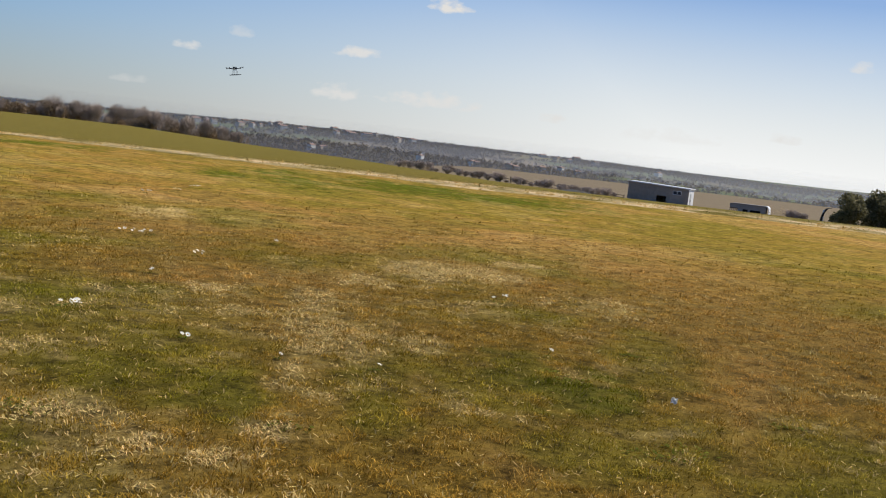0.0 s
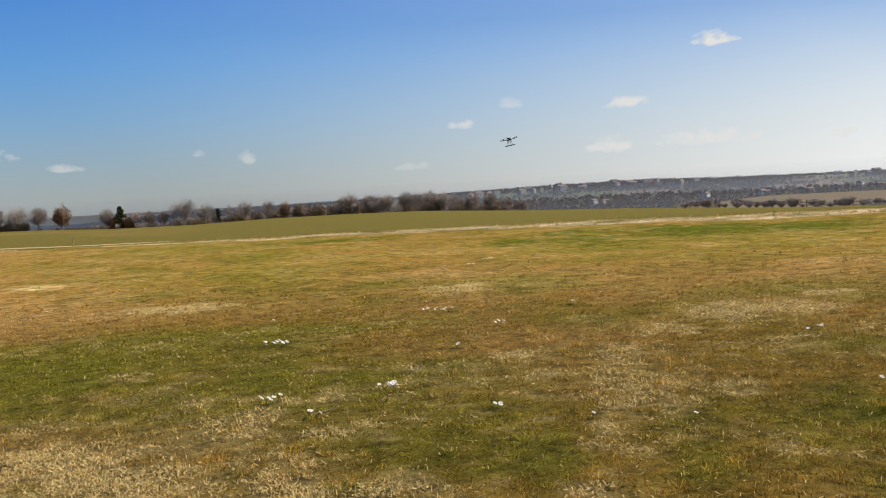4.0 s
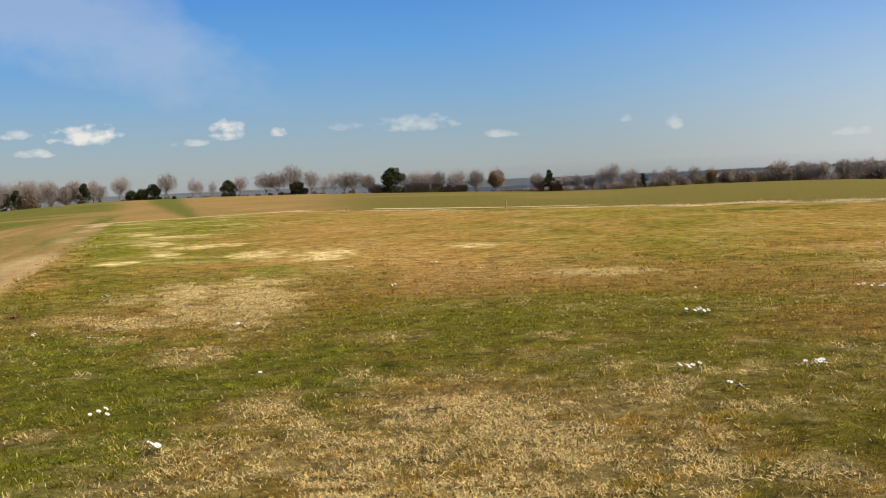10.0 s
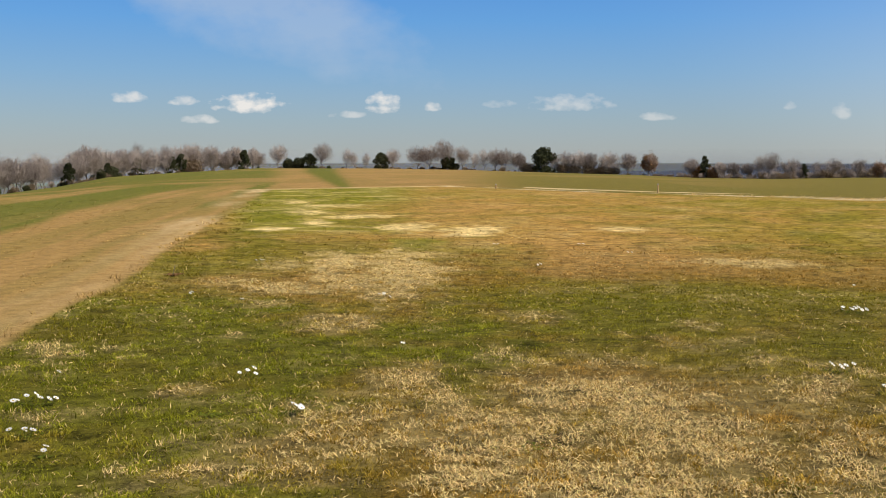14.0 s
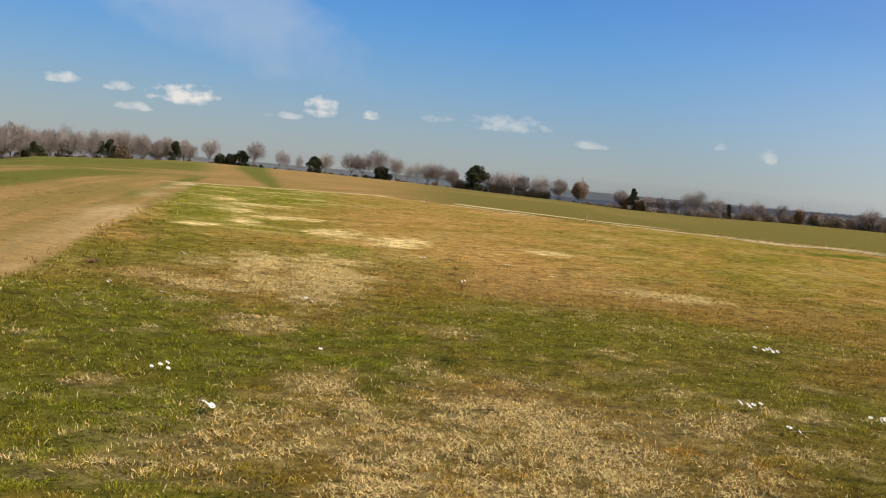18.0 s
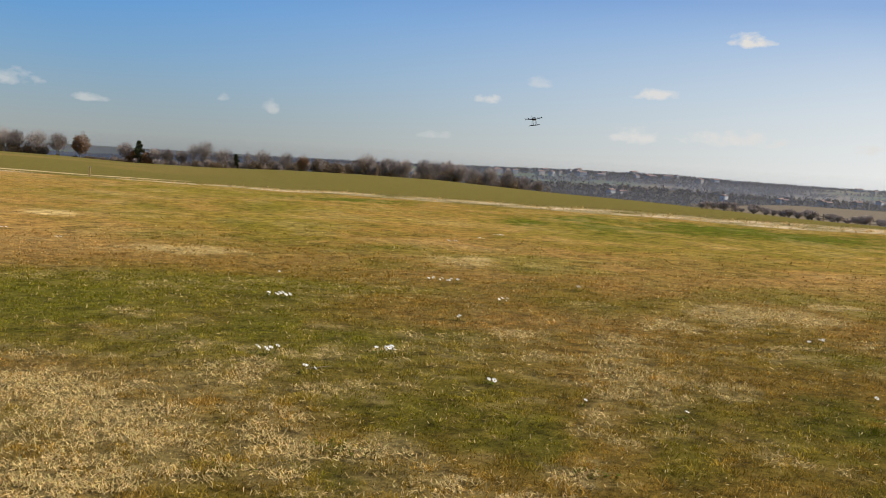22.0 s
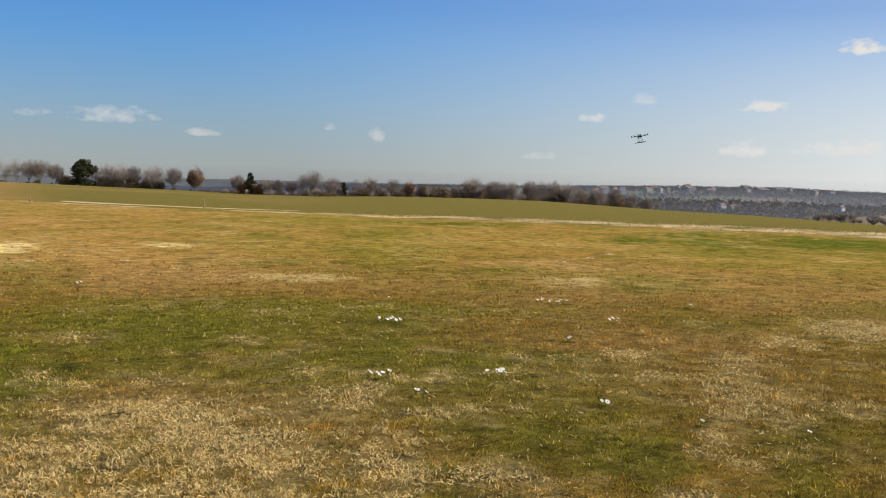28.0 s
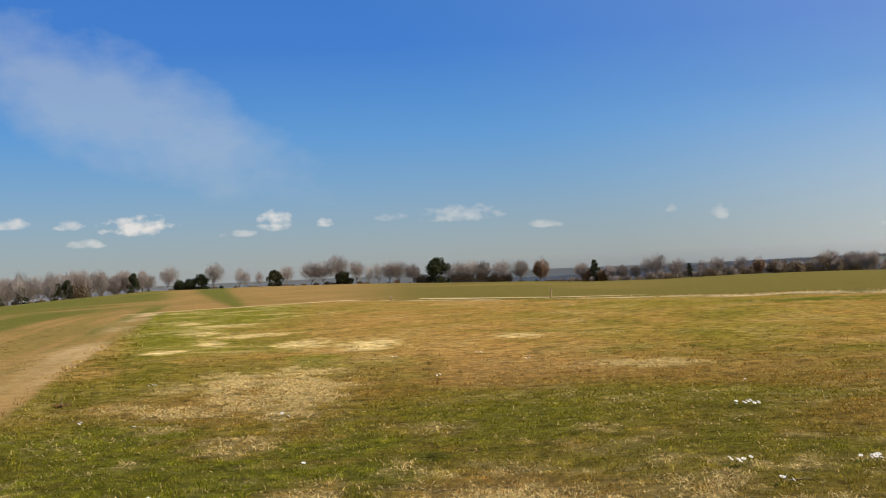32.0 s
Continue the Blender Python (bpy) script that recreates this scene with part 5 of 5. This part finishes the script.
DAISY_ROWS = [(12.87, -7.71, 11, 0.26, 0.12), (18.73, -10.42, 6, 0.17, 0.03), (14.57, -11.65, 3, 0.06, 0.04), (12.23, -10.74, 6, 0.16, 0.08), (24.5, -11.7, 2, 0.06, 0.02), (22.61, -8.45, 2, 0.03, 0.03),
              (21.8, -6.5, 11, 0.46, 0.10), (28.8, -6.4, 2, 0.05, 0.04), (34.97, -12.58, 1, 0.0, 0.0), (29.6, -12.44, 1, 0.0, 0.0), (24.89, -7.38, 4, 0.16, 0.06), (-16.2, -13.47, 5, 0.10, 0.05)]
DAISY_MORE = [(-11.52, -7.49, 4, 0.13, 0.05), (-5.42, -4.71, 3, 0.16, 0.04), (-0.88, -4.65, 4, 0.18, 0.05), (1.66, -5.08, 2, 0.1, 0.03), (-18.79, -11.5, 4, 0.16, 0.06), (12.89, -6.54, 1, 0, 0), (21.95, -4.34, 4, 0.2, 0.1),
              (23.56, -4.11, 4, 0.22, 0.1), (24.53, -3.87, 5, 0.25, 0.1), (-28.46, -11.04, 1, 0, 0), (-30.05, -12.23, 4, 0.14, 0.08), (-28.99, -12.36, 3, 0.12, 0.02), (-30.11, -13.82, 4, 0.11, 0.08)]
DAISY_LAST = [(-29.14, -14.91, 2, 0.02, 0.02), (-18.06, -5.49, 3, 0.16, 0.05), (-19.0, -7.69, 1, 0, 0), (-10.48, -10.24, 1, 0, 0), (-21.68, -7.21, 2, 0.06, 0.02), (40.88, -8.29, 1, 0, 0), (44.1, -10.78, 1, 0, 0), (41.47, -8.1, 3, 0.08, 0.03), (-3.18, -5.78, 2, 0.08, 0.03)]
for k, d in enumerate(DAISY_ROWS + DAISY_MORE + DAISY_LAST):
    daisies(*d, 300 + k)

# ---- weeds and a scrap or two ----
WEED = leaf_material("weed_leaves", [(0.0, (0.085, 0.105, 0.006)), (1.0, (0.17, 0.185, 0.018))], through=0.4)
for k, (az, el, wide) in enumerate([(50.6, -15.1, 0.16), (51.8, -14.6, 0.14), (44.4, -11.6, 0.10), (45.6, -11.9, 0.12), (16.0, -15.3, 0.16), (17.0, -15.6, 0.12), (-3.5, -15.4, 0.15), (9.5, -16.6, 0.18), (-20.6, -13.4, 0.10),
                                    (48.5, -10.2, 0.10), (-22.2, -4.9, 0.2), (-21.7, -4.6, 0.16), (30.2, -15.9, 0.13), (57.0, -12.5, 0.12)]):
    g = random.Random(500 + k)
    p = down(az, el)
    base = new("weed")
    part("leaves", rosette(g, 34, 0.036, wide * 0.6), WEED, base)
    base.matrix_basis = Matrix.LocRotScale(p, Euler((0, 0, -radians(az))), None)
    tagged(base, "low dark green weed spreading in short grass", "weed", group="weeds in the grass")
p = down(51.05, -12.31)
bm = bmesh.new()
bmesh.ops.create_grid(bm, x_segments=5, y_segments=5, size=0.022)
for v in bm.verts:
    v.co.z = 0.014 + 0.012 * math.sin(v.co.x * 190) * math.cos(v.co.y * 150)
bmesh.ops.solidify(bm, geom=bm.faces[:], thickness=0.0015)
ob = part("paper_scrap", bm, PETAL)
ob.matrix_basis = Matrix.LocRotScale((p.x, p.y, p.z + 0.022), Euler((0.9, 0.1, -0.9)), None)
tagged(ob, "crumpled white paper scrap on the grass", "litter")
p = down(-22.48, -6.09)
base = new("dead_bush")
part("leaves", rosette(random.Random(77), 26, 0.085, 0.05), RUSSET, base)
part("stem", rod(bmesh.new(), (0, 0, -0.02), (0.03, 0.02, 0.16), 0.006, 0.003, 5), BARK, base)
base.matrix_basis = Matrix.Translation(p)
tagged(base, "small clump of reddish dead leaves beside the path", "plant")
p = down(15.2, -11.46)
bm = rod(bmesh.new(), (-0.09, -0.01, 0.012), (0.10, 0.03, 0.03), 0.003, 0.002, 5)
ob = part("dry_stalk", bm, material("dry_stalk", (0.5, 0.4, 0.24), 0.8, 0.2, grain=30.0))
ob.matrix_basis = Matrix.LocRotScale(p, Euler((0, 0, -0.2)), None)
tagged(ob, "pale dry stalk lying on the grass", "stalk")

# ---- the drone in the air ----
CARBON = material("black_carbon", (0.016, 0.016, 0.018), 0.4, 0.5, grain=40.0)
SILVER = material("grey_metal", (0.35, 0.35, 0.36), 0.35, 0.5, 0.8, grain=40.0)


def build_drone():
    base = new("drone")
    bm = box(bmesh.new(), (-0.15, -0.11, -0.02), (0.15, 0.11, 0.05), 0.02)
    body = part("body", bm, CARBON, base)
    part("top_plate", box(bmesh.new(), (-0.13, -0.09, 0.07), (0.13, 0.09, 0.078)), CARBON, body)
    for x in (-0.11, 0.11):
        for y in (-0.07, 0.07):
            part("spacer", rod(bmesh.new(), (x, y, 0.048), (x, y, 0.07), 0.006), SILVER, body)
    part("battery", box(bmesh.new(), (-0.10, -0.045, 0.08), (0.10, 0.045, 0.13), 0.008), CARBON, base)
    for x in (-0.09, 0.03):
        part("payload", box(bmesh.new(), (x, -0.04, -0.09), (x + 0.07, 0.04, -0.022), 0.012), WHITE, base, "small white box under the body")
    for sx in (-1, 1):
        for sy in (-1, 1):
            arm = part("arm", rod(bmesh.new(), (sx * 0.12, sy * 0.09, 0.02), (sx * 0.42, sy * 0.34, 0.05), 0.016, sides=8), CARBON, base)
            part("motor", rod(bmesh.new(), (sx * 0.42, sy * 0.34, 0.02), (sx * 0.42, sy * 0.34, 0.10), 0.03, 0.028, 12), CARBON, arm)
            bm = bmesh.new()
            for s in (-1, 1):
                pts = [(0, -0.012, 0.112), (s * 0.06, -0.02, 0.116), (s * 0.19, -0.010, 0.112), (s * 0.19, 0.006, 0.110), (s * 0.06, 0.014, 0.108), (0, 0.012, 0.108)]
                bm.faces.new([bm.verts.new(q) for q in pts])
            bmesh.ops.solidify(bm, geom=bm.faces[:], thickness=0.004)
            bmesh.ops.transform(bm, matrix=Matrix.Translation((sx * 0.42, sy * 0.34, 0)) @ Matrix.Rotation(0.7 * sx + 1.1 * sy, 4, "Z"), verts=bm.verts[:])
            part("propeller", bm, CARBON, arm)
    for sy in (-1, 1):
        for x in (-0.09, 0.09):
            part("leg", rod(bmesh.new(), (x, sy * 0.08, -0.02), (x * 1.2, sy * 0.22, -0.34), 0.010, sides=8), CARBON, base)
        part("skid", rod(bmesh.new(), (-0.30, sy * 0.22, -0.345), (0.30, sy * 0.22, -0.345), 0.016, sides=8), CARBON, base)
    part("antenna", rod(bmesh.new(), (-0.11, 0, 0.08), (-0.13, 0, 0.24), 0.005, sides=6), CARBON, base)
    r, az, el = 66.0, 26.0, 2.5
    base.matrix_basis = Matrix.LocRotScale((r * math.sin(radians(az)), r * math.cos(radians(az)), EYE + r * math.tan(radians(el))), Euler((0.12, -0.14, radians(-40))), None)
    tagged(base, "black four-rotor drone with landing skids, hovering in the air", "drone")


build_drone()

# ---- tall dry grass along the far edge ----
def on_strip(x, y, grass, dry, g):
    e, az = edge_far(x, y), np.degrees(np.arctan2(x, y))
    wide = np.interp(az, [-12, 3, 12, 30, 60], [1.4, 1.3, 2.6, 6.0, 7.0])
    return (e < 0.3) & (e > -wide) & (edge_left(x, y) > 0) & (g.random(len(x)) < 0.25 + 0.75 * dry)


build_grass("dry_grass", "tall bleached dry grass along the field's edge", 260000, 38, 72, 0.085, 0.0045, 1.0, 5, 1.6, on_strip)
